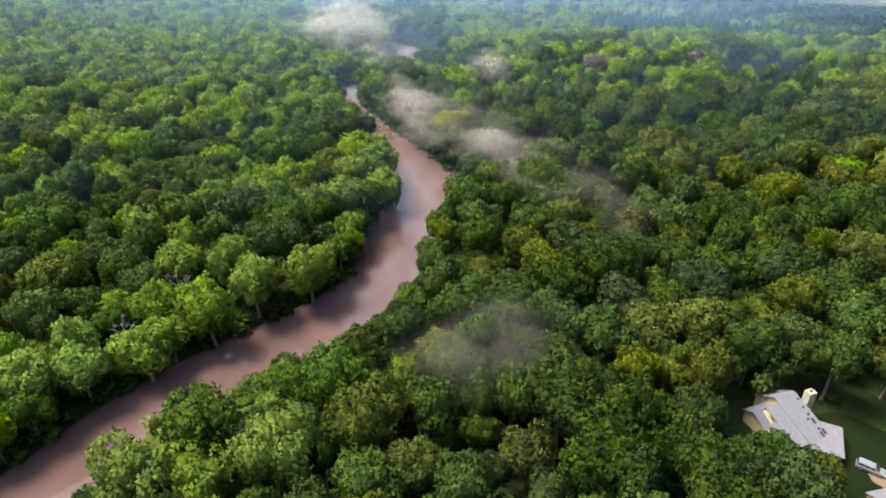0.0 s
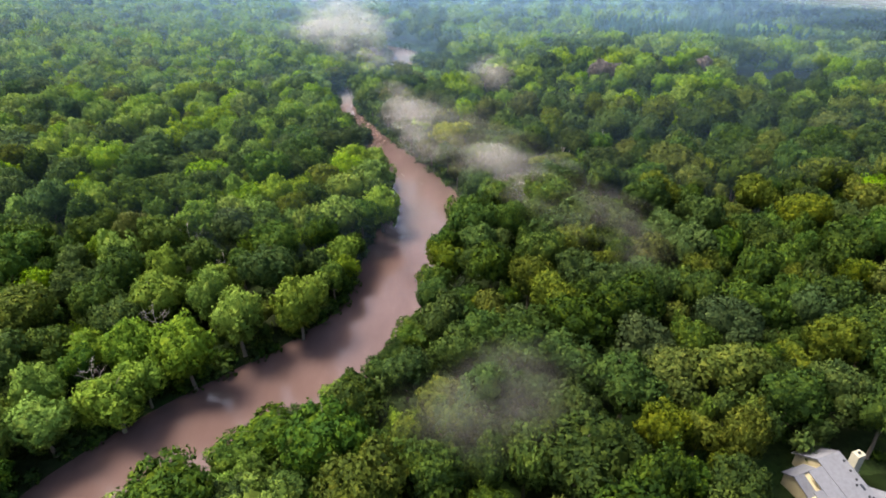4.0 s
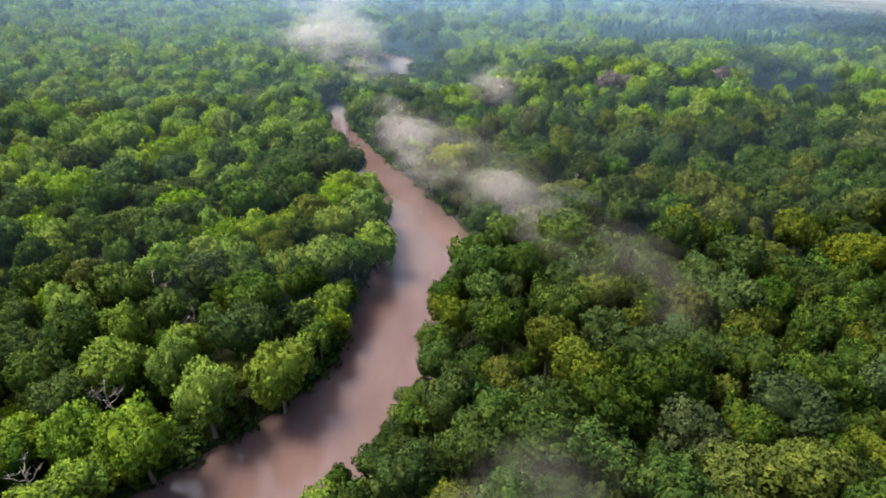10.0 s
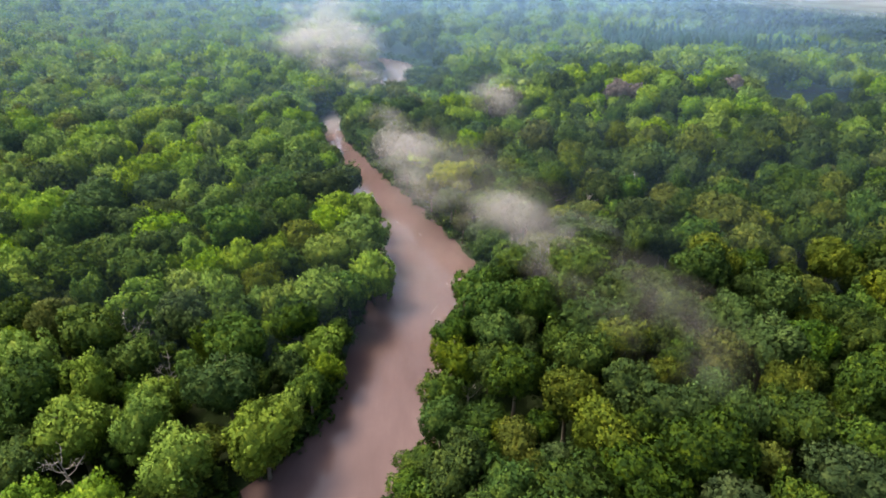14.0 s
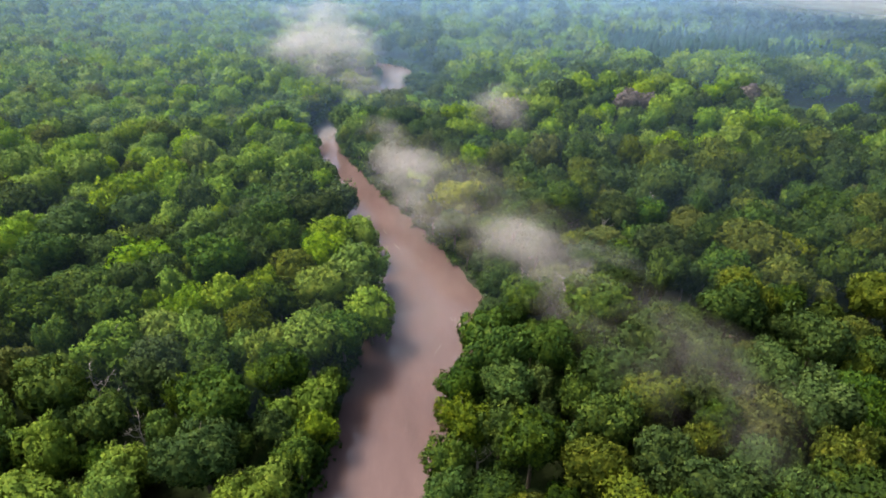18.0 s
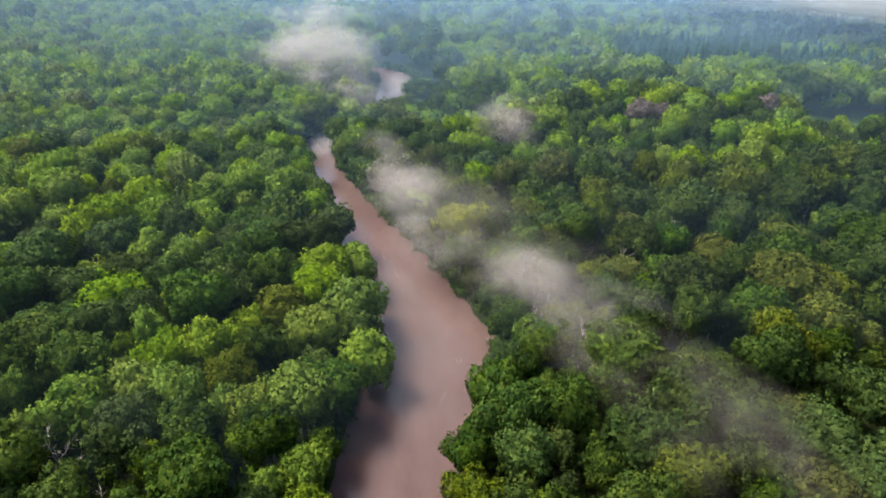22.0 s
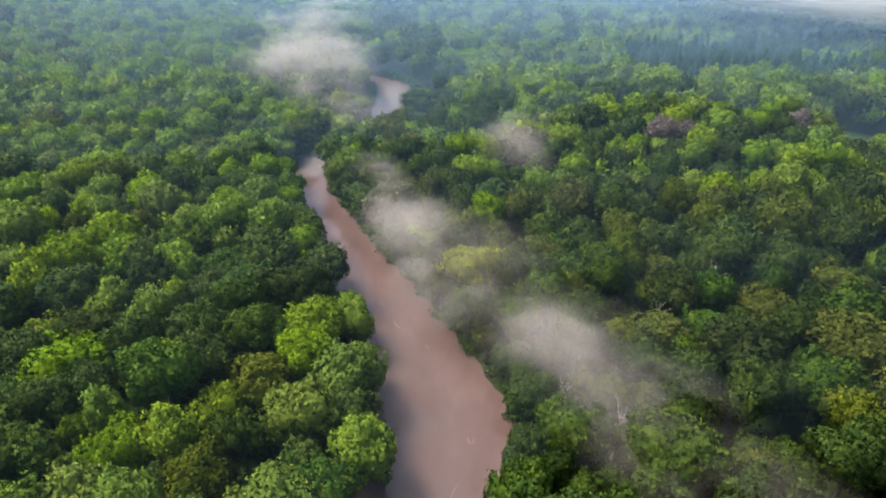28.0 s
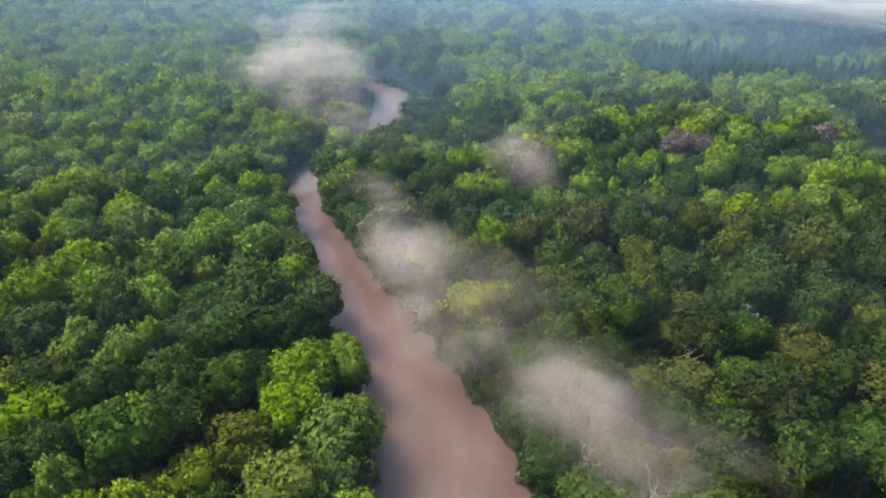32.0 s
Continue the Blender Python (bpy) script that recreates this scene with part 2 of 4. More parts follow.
def lobes_of(rng, count, spread, low):
    """Boughs of a crown as balls: x, y, z and radius, for a crown one wide round the origin."""
    out = [(0, 0, -0.05, 0.50)]
    for i in range(6):
        turn, up = i * 1.047 + rng.uniform(-0.5, 0.5), rng.uniform(-0.3, 0.65)
        flat = math.sqrt(1 - up * up) * rng.uniform(0.36, 0.72)
        out.append((flat * math.cos(turn), flat * math.sin(turn), 0.6 * up, rng.uniform(0.24, 0.44)))
    masses = np.array(out)
    for i in range(count):
        up = low + (1 - low) * (i + 0.5) / count
        turn = i * 2.39996 + rng.uniform(-0.7, 0.7)
        flat = math.sqrt(max(0, 1 - up * up))
        way = np.array([[flat * math.cos(turn), flat * math.sin(turn), up]])
        far = shell(way, masses)[0][0] * rng.uniform(0.80, 1.06) * spread
        out.append((*(way[0] * far), rng.uniform(0.09, 0.23)))
    return np.array(out)


def shell(way, lobes):
    """How far the crown reaches along unit ways, and the bough that it ends on."""
    along = way @ lobes[:, :3].T
    inside = lobes[:, 3] ** 2 - (lobes[:, :3] ** 2).sum(1) + along**2
    far = np.where(inside > 0, along + np.sqrt(np.maximum(inside, 0)), 0.3)
    return far.max(1), far.argmax(1)


def crown_arrays(seed, level, sprigs, leaf, boughs=26, spread=1.0, low=-0.55, ragged=0.05, core=(0.68, 0.80)):
    """Corners, triangles and normals of a crown of radius one: a dark core, and sprigs of four leaves each on every bough."""
    rng = np.random.RandomState(seed)
    lobes = lobes_of(rng, boughs, spread, low)
    way, faces = BALL[level]
    far, on = shell(way, lobes)
    body = way * (far * rng.uniform(*core, len(way)))[:, None]
    up = 1 - (1 - low) * (np.arange(sprigs) + 0.5) / sprigs
    turn = np.arange(sprigs) * 2.39996 + rng.uniform(-0.3, 0.3, sprigs)
    flat = np.sqrt(np.maximum(0, 1 - up * up))
    w = np.stack([flat * np.cos(turn), flat * np.sin(turn), up], 1)
    far, on = shell(w, lobes)
    root = w * (far * rng.uniform(0.90, 1.0, sprigs))[:, None]
    out = root - lobes[on, :3]
    out /= np.linalg.norm(out, axis=1, keepdims=True) + 1e-9
    shoot = out + 0.35 * w + rng.normal(scale=0.35, size=w.shape) + (0, 0, 0.25)
    shoot /= np.linalg.norm(shoot, axis=1, keepdims=True)
    of = np.repeat(np.arange(sprigs), 4)
    n = len(of)
    along = rng.uniform(0.0, 1.0, (n, 1))
    at = root[of] + shoot[of] * along * leaf * 1.6 + rng.normal(scale=leaf * 0.55 * (1 + ragged), size=(n, 3))
    face = 0.7 * out[of] + 0.3 * shoot[of] + rng.normal(scale=0.55, size=(n, 3))
    face /= np.linalg.norm(face, axis=1, keepdims=True)
    u = np.cross(face, rng.normal(size=face.shape))
    u /= np.linalg.norm(u, axis=1, keepdims=True)
    v = np.cross(face, u)
    size = leaf * rng.uniform(0.6, 1.35, (n, 1))
    tri = np.stack([at + u * size, at - 0.6 * u * size + 0.75 * v * size, at - 0.5 * u * size - 0.75 * v * size], 1)
    normals = np.concatenate([way, np.repeat(0.70 * out[of] + 0.15 * w[of] + 0.20 * face, 3, 0)])
    normals /= np.linalg.norm(normals, axis=1, keepdims=True) + 1e-9
    return np.concatenate([body, tri.reshape(-1, 3)]), np.concatenate([faces, len(body) + np.arange(3 * n).reshape(-1, 3)]), normals


def tube(points, radii, sides=6):
    """A tapered stem along the points."""
    p = np.array(points, float)
    ahead = np.gradient(p, axis=0)
    ahead /= np.linalg.norm(ahead, axis=1, keepdims=True)
    a = np.cross(ahead, np.array([0.31, 0.95, 0.07]))
    a /= np.linalg.norm(a, axis=1, keepdims=True)
    b = np.cross(ahead, a)
    turn = np.arange(sides) / sides * 2 * np.pi
    v = p[:, None] + np.array(radii)[:, None, None] * (np.cos(turn)[None, :, None] * a[:, None] + np.sin(turn)[None, :, None] * b[:, None])
    i = np.arange(len(p) * sides).reshape(-1, sides)
    j = np.roll(i, -1, 1)
    f = np.stack([i[:-1], j[:-1], j[1:], i[1:]], -1).reshape(-1, 4)
    return v.reshape(-1, 3), f


def stems(seed, tall, radius, limbs, reach, twigs=0, start=0.35):
    """A trunk with limbs (and twigs on a bare tree), as corners and quads."""
    rng = np.random.RandomState(seed)
    vs, fs, count = [], [], 0

    def add(points, radii, sides):
        nonlocal count
        v, f = tube(points, radii, sides)
        vs.append(v), fs.append(f + count)
        count += len(v)

    lean = rng.uniform(-0.05, 0.05, 2)
    def on_trunk(u):
        return np.array([lean[0] * tall * u + 0.25 * math.sin(5 * u), lean[1] * tall * u, tall * u])
    add([on_trunk(u) for u in (0, 0.04, 0.2, 0.45, 0.7, 1.0)], [radius * k for k in (1.5, 1.1, 0.95, 0.75, 0.45, 0.1)], 8)
    for i in range(limbs):
        u = start + (0.95 - start) * (i + 0.5) / limbs
        turn = i * 2.4 + rng.uniform(-0.4, 0.4)
        go = np.array([math.cos(turn), math.sin(turn), rng.uniform(0.5, 1.1)]) * reach * rng.uniform(0.7, 1.1) * (1.15 - 0.5 * u)
        a = on_trunk(u)
        sag = np.array([0, 0, -0.12 * reach])
        add([a, a + go * 0.4 + sag, a + go * 0.75, a + go], [radius * k * (1.1 - 0.6 * u) for k in (0.55, 0.38, 0.22, 0.06)], 5)
        for k in range(twigs):
            s = rng.uniform(0.4, 0.95)
            c = a + go * s
            d = go / np.linalg.norm(go) + rng.normal(scale=0.75, size=3)
            d = d / np.linalg.norm(d) * reach * rng.uniform(0.25, 0.5)
            add([c, c + d * 0.5 + rng.normal(scale=0.1, size=3), c + d], [radius * 0.16, radius * 0.10, radius * 0.03], 4)
    return np.concatenate(vs), np.concatenate(fs)


KINDS = {
    "o": ("oak_tree", "broad oak with a dense olive green lumpy crown", dict(boughs=42, spread=1.0, low=-0.5)),
    "m": ("maple_tree", "rounded maple with a deep green leafy crown", dict(boughs=40, spread=1.0, low=-0.6)),
    "b": ("cottonwood_tree", "tall cottonwood with a fresh bright green crown", dict(boughs=36, spread=1.05, low=-0.95, ragged=0.09)),
    "y": ("hickory_tree", "hickory with a yellowing green crown in full leaf", dict(boughs=39, spread=1.0, low=-0.5, ragged=0.08)),
    "Y": ("golden_tree", "golden yellow broadleaf tree standing near the river", dict(boughs=31, spread=1.05, low=-0.6, ragged=0.09)),
    "g": ("silver_maple_tree", "silver maple with a greyish green crown", dict(boughs=45, spread=1.0, low=-0.5, ragged=0.07)),
    "G": ("willow_tree", "pale grey green willow leaning over the misty bank", dict(boughs=32, spread=1.0, low=-0.8, ragged=0.1)),
    "r": ("bare_twigged_tree", "dying tree with reddish grey twigs and few leaves", dict(boughs=31, spread=1.0, low=-0.4, ragged=0.12)),
}
PATTERN = {}


def tree_pattern(kind, near):
    """Some shapes of each kind, each a trunk and a crown, six metres in radius and eighteen tall."""
    if (kind, near) in PATTERN:
        return PATTERN[kind, near]
    made = []
    name, label, look_of = KINDS[kind]
    for n in range(4 if near else 2):
        seed = 11 + ord(kind) * 7 + n * 131
        v, f, nor = crown_arrays(seed, 3, 1350 if near else 700, 0.050 if near else 0.070, **look_of)
        deep, mid = (8.0, 10.2) if kind in "bG" else (7.2, 11.0)
        crown = mesh_of("crown", v * np.array([6, 6, deep]) + np.array([0, 0, mid]), f, LEAF[kind], nor)
        tv, tf = stems(seed, 14.5, 0.36, 6, 4.2)
        trunk = mesh_of("trunk", tv, tf, BARK)
        made.append((crown, trunk))
    PATTERN[kind, near] = made
    return made


PLACED = []  # x, y, radius of every tree that stands
CELLS = {}


def crowded(x, y, r, share):
    i, j = int(x // 12), int(y // 12)
    for a in (i - 1, i, i + 1, i - 2, i + 2):
        for b in (j - 1, j, j + 1, j - 2, j + 2):
            for px, py, pr in CELLS.get((a, b), ()):
                if math.hypot(px - x, py - y) < share * (pr + r):
                    return True
    return False


def stand(x, y, r):
    PLACED.append((x, y, r))
    CELLS.setdefault((int(x // 12), int(y // 12)), []).append((x, y, r))


rng = random.Random(5)


def plant(kind, x, y, r, tall):
    """Stands one tree on the ground."""
    near = y < 262
    crown_me, trunk_me = rng.choice(tree_pattern(kind, near))
    name, label, _ = KINDS[kind]
    thing = new(name)
    tagged(thing, label, "tree", group="trees of the river forest")
    z = float(height(x, y)) - 0.15
    s = r / 6.0
    thing.matrix_basis = Matrix.LocRotScale((x, y, z), Euler((0, 0, rng.uniform(0, 6.283))), (s * rng.uniform(0.85, 1.2), s * rng.uniform(0.85, 1.2), tall / 18.0))
    for part_name, me in (("crown", crown_me), ("trunk", trunk_me)):
        ob = new(part_name, me)
        ob.parent = thing
    stand(x, y, r)
    return thing


# trees that stand out, stretch by stretch: kind, x, y, radius of the crown, height
NEAR_BANK = [
    ('b', -56.6, 124.5, 7.5, 11), ('b', -77.2, 121.9, 6.1, 18), ('b', -65.9, 115.3, 7.2, 20), ('m', -72.3, 103.4, 5.3, 11),
    ('b', -85.9, 104.4, 7.3, 20), ('m', -93.5, 124.3, 7.8, 22), ('m', -32.7, 105.9, 7.8, 12), ('o', -57.1, 94.2, 5.6, 17),
    ('m', -42.9, 85.2, 7.8, 22), ('b', -50.6, 74.8, 7.8, 22), ('b', -40.3, 73.4, 6.8, 19), ('o', -33.7, 84.3, 5.9, 17),
    ('g', -23.4, 87.1, 5.3, 16), ('o', -13.2, 105.2, 7.1, 20), ('o', -3.2, 114.9, 5.7, 17), ('o', 0.6, 87.0, 6.9, 20),
    ('b', -5.9, 101.9, 3.8, 13), ('y', -0.9, 74.0, 6.2, 18), ('m', -11.3, 71.6, 6.4, 18), ('o', 10.7, 82.2, 4.8, 15),
]
HOUSE_WOODS = [
    ('y', 18.3, 75.9, 5.5, 17), ('o', 31.4, 71.9, 7.8, 22), ('o', 45.7, 82.6, 5.1, 16), ('o', 51.6, 79.1, 7.0, 20),
    ('o', 36.1, 90.2, 5.9, 17), ('o', 47.5, 64.8, 7.5, 21), ('o', 60.0, 71.5, 4.6, 12),
    ('m', 6.2, 68.6, 6.3, 18), ('m', 20.6, 66.9, 4.7, 15), ('o', 36.0, 66.9, 6.3, 18), ('y', 52.5, 95.4, 4.8, 15),
    ('y', 63.7, 107.2, 7.8, 22), ('y', 68.9, 105.3, 5.2, 16), ('g', 41.3, 104.9, 7.8, 22), ('g', 70.4, 120.7, 7.8, 22),
    ('o', 82.2, 105.6, 7.8, 22), ('o', 100.6, 116.8, 7.8, 22), ('o', 87.4, 94.1, 7.8, 22), ('o', 21.8, 118.6, 7.0, 20),
    ('o', 37.5, 126.3, 7.8, 22), ('g', 13.3, 105.5, 7.8, 22),
]
LEFT_BANK = [
    ('b', -30.9, 145.1, 7.8, 22), ('b', -44.4, 138.4, 7.1, 20), ('b', -53.7, 157.1, 6.1, 18), ('b', -53.8, 127.7, 7.8, 22),
    ('b', -24.3, 190.2, 7.8, 22), ('b', -24.1, 228.6, 7.8, 22), ('b', -10.7, 204.5, 7.8, 22), ('b', -16.0, 169.5, 7.7, 21),
    ('m', -31.4, 219.5, 7.2, 20), ('y', -39.2, 198.6, 6.9, 20), ('g', -54.6, 182.3, 7.8, 22), ('o', -92.8, 206.3, 7.8, 22),
    ('o', -94.3, 181.2, 7.8, 22), ('o', -78.1, 158.3, 7.8, 22), ('m', -74.3, 175.7, 7.8, 22), ('m', -39.1, 168.8, 7.8, 22),
    ('m', -73.2, 204.3, 7.8, 22), ('b', -116.4, 252.1, 7.8, 22), ('b', -131.9, 249.1, 7.8, 22), ('b', -128.9, 280.3, 7.8, 22),
    ('b', -99.0, 265.5, 7.8, 22), ('m', -81.3, 147.8, 7.2, 20),
]
RIGHT_WOODS = [
    ('o', 42.2, 146.9, 7.8, 22), ('o', 38.1, 128.2, 7.8, 22), ('o', 26.1, 126.7, 6.9, 19), ('m', 13.9, 128.4, 6.4, 18),
    ('o', 70.6, 135.7, 7.8, 22), ('o', 89.4, 144.3, 7.8, 22), ('y', 95.3, 179.5, 7.8, 22), ('y', 113.3, 189.9, 7.8, 22),
    ('y', 82.2, 194.8, 7.8, 22), ('o', 86.5, 232.1, 7.8, 22), ('g', 76.5, 157.6, 7.8, 22), ('g', 58.3, 145.8, 6.0, 18),
    ('o', 74.2, 116.0, 7.8, 22), ('o', 80.2, 127.4, 7.8, 22), ('g', 50.7, 119.2, 7.1, 20), ('o', 23.5, 143.5, 4.4, 14),
    ('o', 20.6, 155.3, 7.7, 21), ('m', 19.0, 180.3, 7.8, 22), ('o', 61.8, 162.9, 5.9, 17), ('m', 34.8, 155.7, 7.8, 22),
    ('g', 33.3, 177.6, 7.4, 21), ('m', 45.7, 170.1, 7.8, 22),
]
MID_WOODS = [
    ('o', 87.9, 238.7, 7.8, 22), ('o', 65.1, 241.2, 7.8, 22), ('m', 95.1, 222.6, 7.8, 22), ('y', 97.2, 202.2, 7.8, 22),
    ('o', 75.2, 188.3, 7.8, 22), ('y', 57.5, 188.7, 6.0, 18), ('o', 62.1, 174.9, 6.9, 20), ('g', 73.9, 166.7, 7.8, 22),
    ('o', 74.9, 219.2, 7.8, 22), ('o', 51.5, 202.6, 7.8, 22), ('o', 115.6, 220.4, 7.8, 22), ('o', 89.4, 176.7, 7.8, 22),
    ('g', 41.9, 169.8, 7.8, 22), ('m', 30.3, 180.8, 7.1, 20), ('m', 16.6, 186.5, 7.4, 21), ('m', 19.4, 171.7, 6.1, 18),
    ('m', 94.5, 264.3, 7.8, 22), ('o', 127.5, 264.9, 7.8, 22),
]
FAR_BANK = [
    ('Y', 18.2, 258.5, 7.8, 22), ('y', 26.2, 222.1, 6.7, 19), ('G', 15.3, 230.9, 7.8, 22), ('G', -4.9, 303.0, 7.8, 22),
    ('m', -2.5, 263.1, 6.8, 19), ('m', -25.9, 330.5, 7.8, 22), ('g', 64.3, 235.4, 7.8, 22), ('y', 69.1, 252.5, 6.8, 19),
    ('o', 52.1, 250.1, 7.8, 22), ('y', 86.5, 232.9, 7.3, 20), ('b', 116.9, 333.2, 7.8, 22), ('b', 156.3, 318.0, 7.8, 22),
    ('b', 26.0, 288.8, 7.8, 22), ('o', 62.5, 302.7, 7.8, 22), ('o', 67.0, 205.5, 7.8, 22), ('o', 38.2, 228.5, 7.8, 22),
    ('m', 51.4, 219.9, 6.4, 18), ('o', 70.9, 218.6, 7.8, 22), ('o', 89.1, 224.7, 7.8, 22), ('g', 39.1, 208.7, 6.7, 19),
]
FAR_LEFT_BANK = [
    ('b', -79.8, 311.8, 7.8, 22), ('b', -85.8, 289.0, 7.8, 22), ('b', -93.1, 275.9, 7.8, 22), ('m', -42.2, 282.1, 6.2, 18),
    ('m', -10.1, 287.1, 4.9, 15), ('m', -22.1, 264.6, 7.2, 20), ('m', -29.6, 292.4, 6.4, 18), ('b', -8.6, 210.4, 7.8, 22),
    ('b', -23.2, 211.9, 7.6, 21), ('b', -22.3, 240.5, 7.8, 21), ('b', -14.1, 222.1, 7.8, 22), ('g', -57.2, 354.7, 7.8, 22),
    ('b', -87.2, 389.5, 7.8, 22), ('g', -86.4, 258.8, 7.8, 22), ('m', -42.2, 256.1, 7.8, 22), ('m', -63.4, 284.4, 7.6, 21),
    ('y', -32.0, 222.3, 7.0, 20), ('m', -67.4, 223.8, 6.5, 19), ('o', -64.1, 239.4, 6.9, 20), ('b', -13.2, 245.0, 5.5, 17),
]
HOUSE_CLEARING = [(78, 67, 6), (74, 62, 5), (62, 79, 3), (65, 84, 4), (77, 83, 8.5), (84, 78, 8), (87, 74, 8), (90, 68, 9), (84, 67, 7), (67, 85, 5.5), (71, 77, 5), (66, 73, 3), (92, 82, 8), (77, 62, 3.5), (85, 89, 3), (67, 80, 4.5)]


# dead trees in small gaps of the canopy: x, y, height, reach of the limbs
DEAD = [
    (-64.4, 140.0, 15, 4.6), (-67.0, 178.5, 16, 5.0), (-55.0, 167.5, 11, 4.2), (39.6, 204.4, 14, 5.2), (31.0, 212.5, 13, 5.0), (24.5, 219.5, 10, 4.2),
    (80.5, 247.0, 17, 4.4), (11.0, 159.0, 8, 3.0), (-72.7, 122.0, 12, 4.0), (60.0, 235.0, 15, 4.0),
]


def cleared(x, y, r):
    if any(math.hypot(x - d[0], y - d[1]) < 1.2 + 0.75 * r for d in DEAD):
        return True
    if any(math.hypot(x - cx, y - cy) < cr + 0.7 * r for cx, cy, cr in HOUSE_CLEARING):
        return True
    if math.hypot(x + 306, y - 712) < 24:
        return True
    return abs(x - 212) < 27 and 332 < y < 374


# trees that stand round the clearing
for kind, x, y, r, tall in [("o", 73, 100, 6, 19), ("m", 83, 101, 6, 20), ("o", 88.5, 94, 6.5, 21), ("m", 99, 86, 6, 19), ("o", 101, 76, 6, 18), ("o", 64, 95, 5.5, 17), ("m", 65, 75.0, 4.6, 12), ("y", 72, 70.5, 3.8, 11), ("o", 57, 70.5, 5.6, 15)]:
    plant(kind, x, y, r, tall)

RIDGE_MARKS = [
    ("G", 48, 343, 8.5, 22), ("G", 55, 349, 6.0, 20), ("r", 108, 350, 6.5, 18), ("r", 118, 347, 5.5, 17), ("r", 168, 352, 6.5, 19), ("b", 262, 488, 6.5, 17),
    ("b", 275, 485, 6.5, 18), ("b", 288, 481, 6.5, 17), ("b", 301, 477, 6.5, 18), ("b", 314, 473, 6.5, 17), ("m", 327, 469, 6.5, 17),
]
for group in (RIDGE_MARKS, FAR_BANK, FAR_LEFT_BANK, LEFT_BANK, NEAR_BANK, HOUSE_WOODS, MID_WOODS, RIGHT_WOODS):
    for kind, x, y, r, tall in group:
        if crowded(x, y, r, 0.42) or float(past_bank(x, y)) < -0.35 * r or (-14 < x < 16 and 425 < y < 482):
            continue
        if any(math.hypot(x - d[0], y - d[1]) < 0.8 * r for d in DEAD):
            continue
        plant(kind, x, y, r, tall)


def drift(x, y):
    """How the woods change from grove to grove, from nought to one."""
    return 0.5 + 0.75 * noise.noise((x / 34, y / 34, 3.1)) + 0.25 * noise.noise((x / 13, y / 13, 8.4))


def forest_kind(x, y):
    """Which tree grows where: fresher greens on the left of the river, olive and silvery ones on the right, in groves."""
    u = 0.55 * rng.random() + 0.45 * drift(x, y)
    if 165 < y < 290 and x < -25:
        u = 0.78 * u + 0.05
    # far woods lean to brighter kinds: sunlit tops put into the leaf colour
    if y > 290:
        u += 0.18 if x < -10 else 0.10
    if y > 290 and x < -10:
        return "g" if u < 0.32 else "m" if u < 0.52 else "b" if u < 0.95 else "y"
    if x < -10:
        return "g" if u < 0.15 else "o" if u < 0.32 else "m" if u < 0.48 else "b" if u < 0.72 else "y"
    if y > 310 and x > 25 and u > 0.55:
        return "b"
    return "g" if u < 0.21 else "m" if u < 0.34 else "o" if u < 0.60 else "y" if u < 0.84 else "b"


def grove_height(x, y):
    """Groves of taller trees, some metres over their neighbours."""
    return 7.0 * (drift(x + 300, y - 200) - 0.5)


def in_sight(x, y, margin):
    return abs(x) < 0.76 * y + margin + 10


# the rows of trees that lean over both banks
ahead = np.gradient(STREAM[:, :2], axis=0)
for k in range(0, len(STREAM)):
    sx, sy, half = STREAM[k]
    if not 50 < sy < 335:
        continue
    dx, dy = ahead[k] / np.linalg.norm(ahead[k])
    for side in (-1, 1):
        r = rng.uniform(4.2, 6.4)
        off = half + rng.uniform(1.0, 3.2) + (0.25 * r if sy > 290 else 0.0)
        x, y = sx - side * dy * off, sy + side * dx * off
        if float(past_bank(x, y)) < 0.0 or crowded(x, y, r, 0.60) or not in_sight(x, y, 32):
            continue
        low = side < 0 and sy < 150
        plant(rng.choice("bbbmm" if side > 0 else "mmogy"), x, y, r * (0.8 if low else 1.0), rng.uniform(8.5, 11) if low else 2.0 * r + rng.uniform(3, 6))

# the woods near the path: each tree a thing of its own
tries = [(rng.uniform(-290, 290), rng.uniform(40, 272)) for _ in range(13000)]
for pass_share, low_r, high_r in ((0.68, 5.0, 8.8), (0.63, 3.4, 5.2)):
    for x, y in tries:
        r = rng.uniform(low_r, high_r)
        if not in_sight(x, y, 32) or cleared(x, y, r) or crowded(x, y, r, pass_share - 0.05 * ease(y, 240, 300)):
            continue
        bank = float(past_bank(x, y))
        if bank < 1.5:
            continue
        plant(forest_kind(x, y), x, y, r, min(25, 2.0 * r + 6.5 + grove_height(x, y) + rng.uniform(-2.5, 2.5)) if bank > 11 or y > 150 or x < -60 else 10.5)

# smaller trees that fill the gaps between them
SMALL_SHAPES = [crown_arrays(600 + n, 2, 60, 0.15, boughs=12, ragged=0.1) for n in range(5)]
small_rows = {"m": [], "o": []}
for x, y in tries:
    r = rng.uniform(2.3, 3.3)
    if rng.random() < 0.55 or not in_sight(x, y, 32) or cleared(x, y, r) or crowded(x, y, r, 0.52) or float(past_bank(x, y)) < 0.8:
        continue
    stand(x, y, r)
    small_rows[rng.choice("mmo")].append((x, y, float(height(x, y)) - 0.3, r, 2.0 * r + 2 + rng.uniform(0, 3)))

# the woods farther off, joined
FAR_SHAPES = [crown_arrays(900 + n, 2, 80 if n % 2 else 240, 0.14 if n % 2 else 0.09, boughs=20, ragged=0.1, core=(0.84, 0.94)) for n in range(8)]
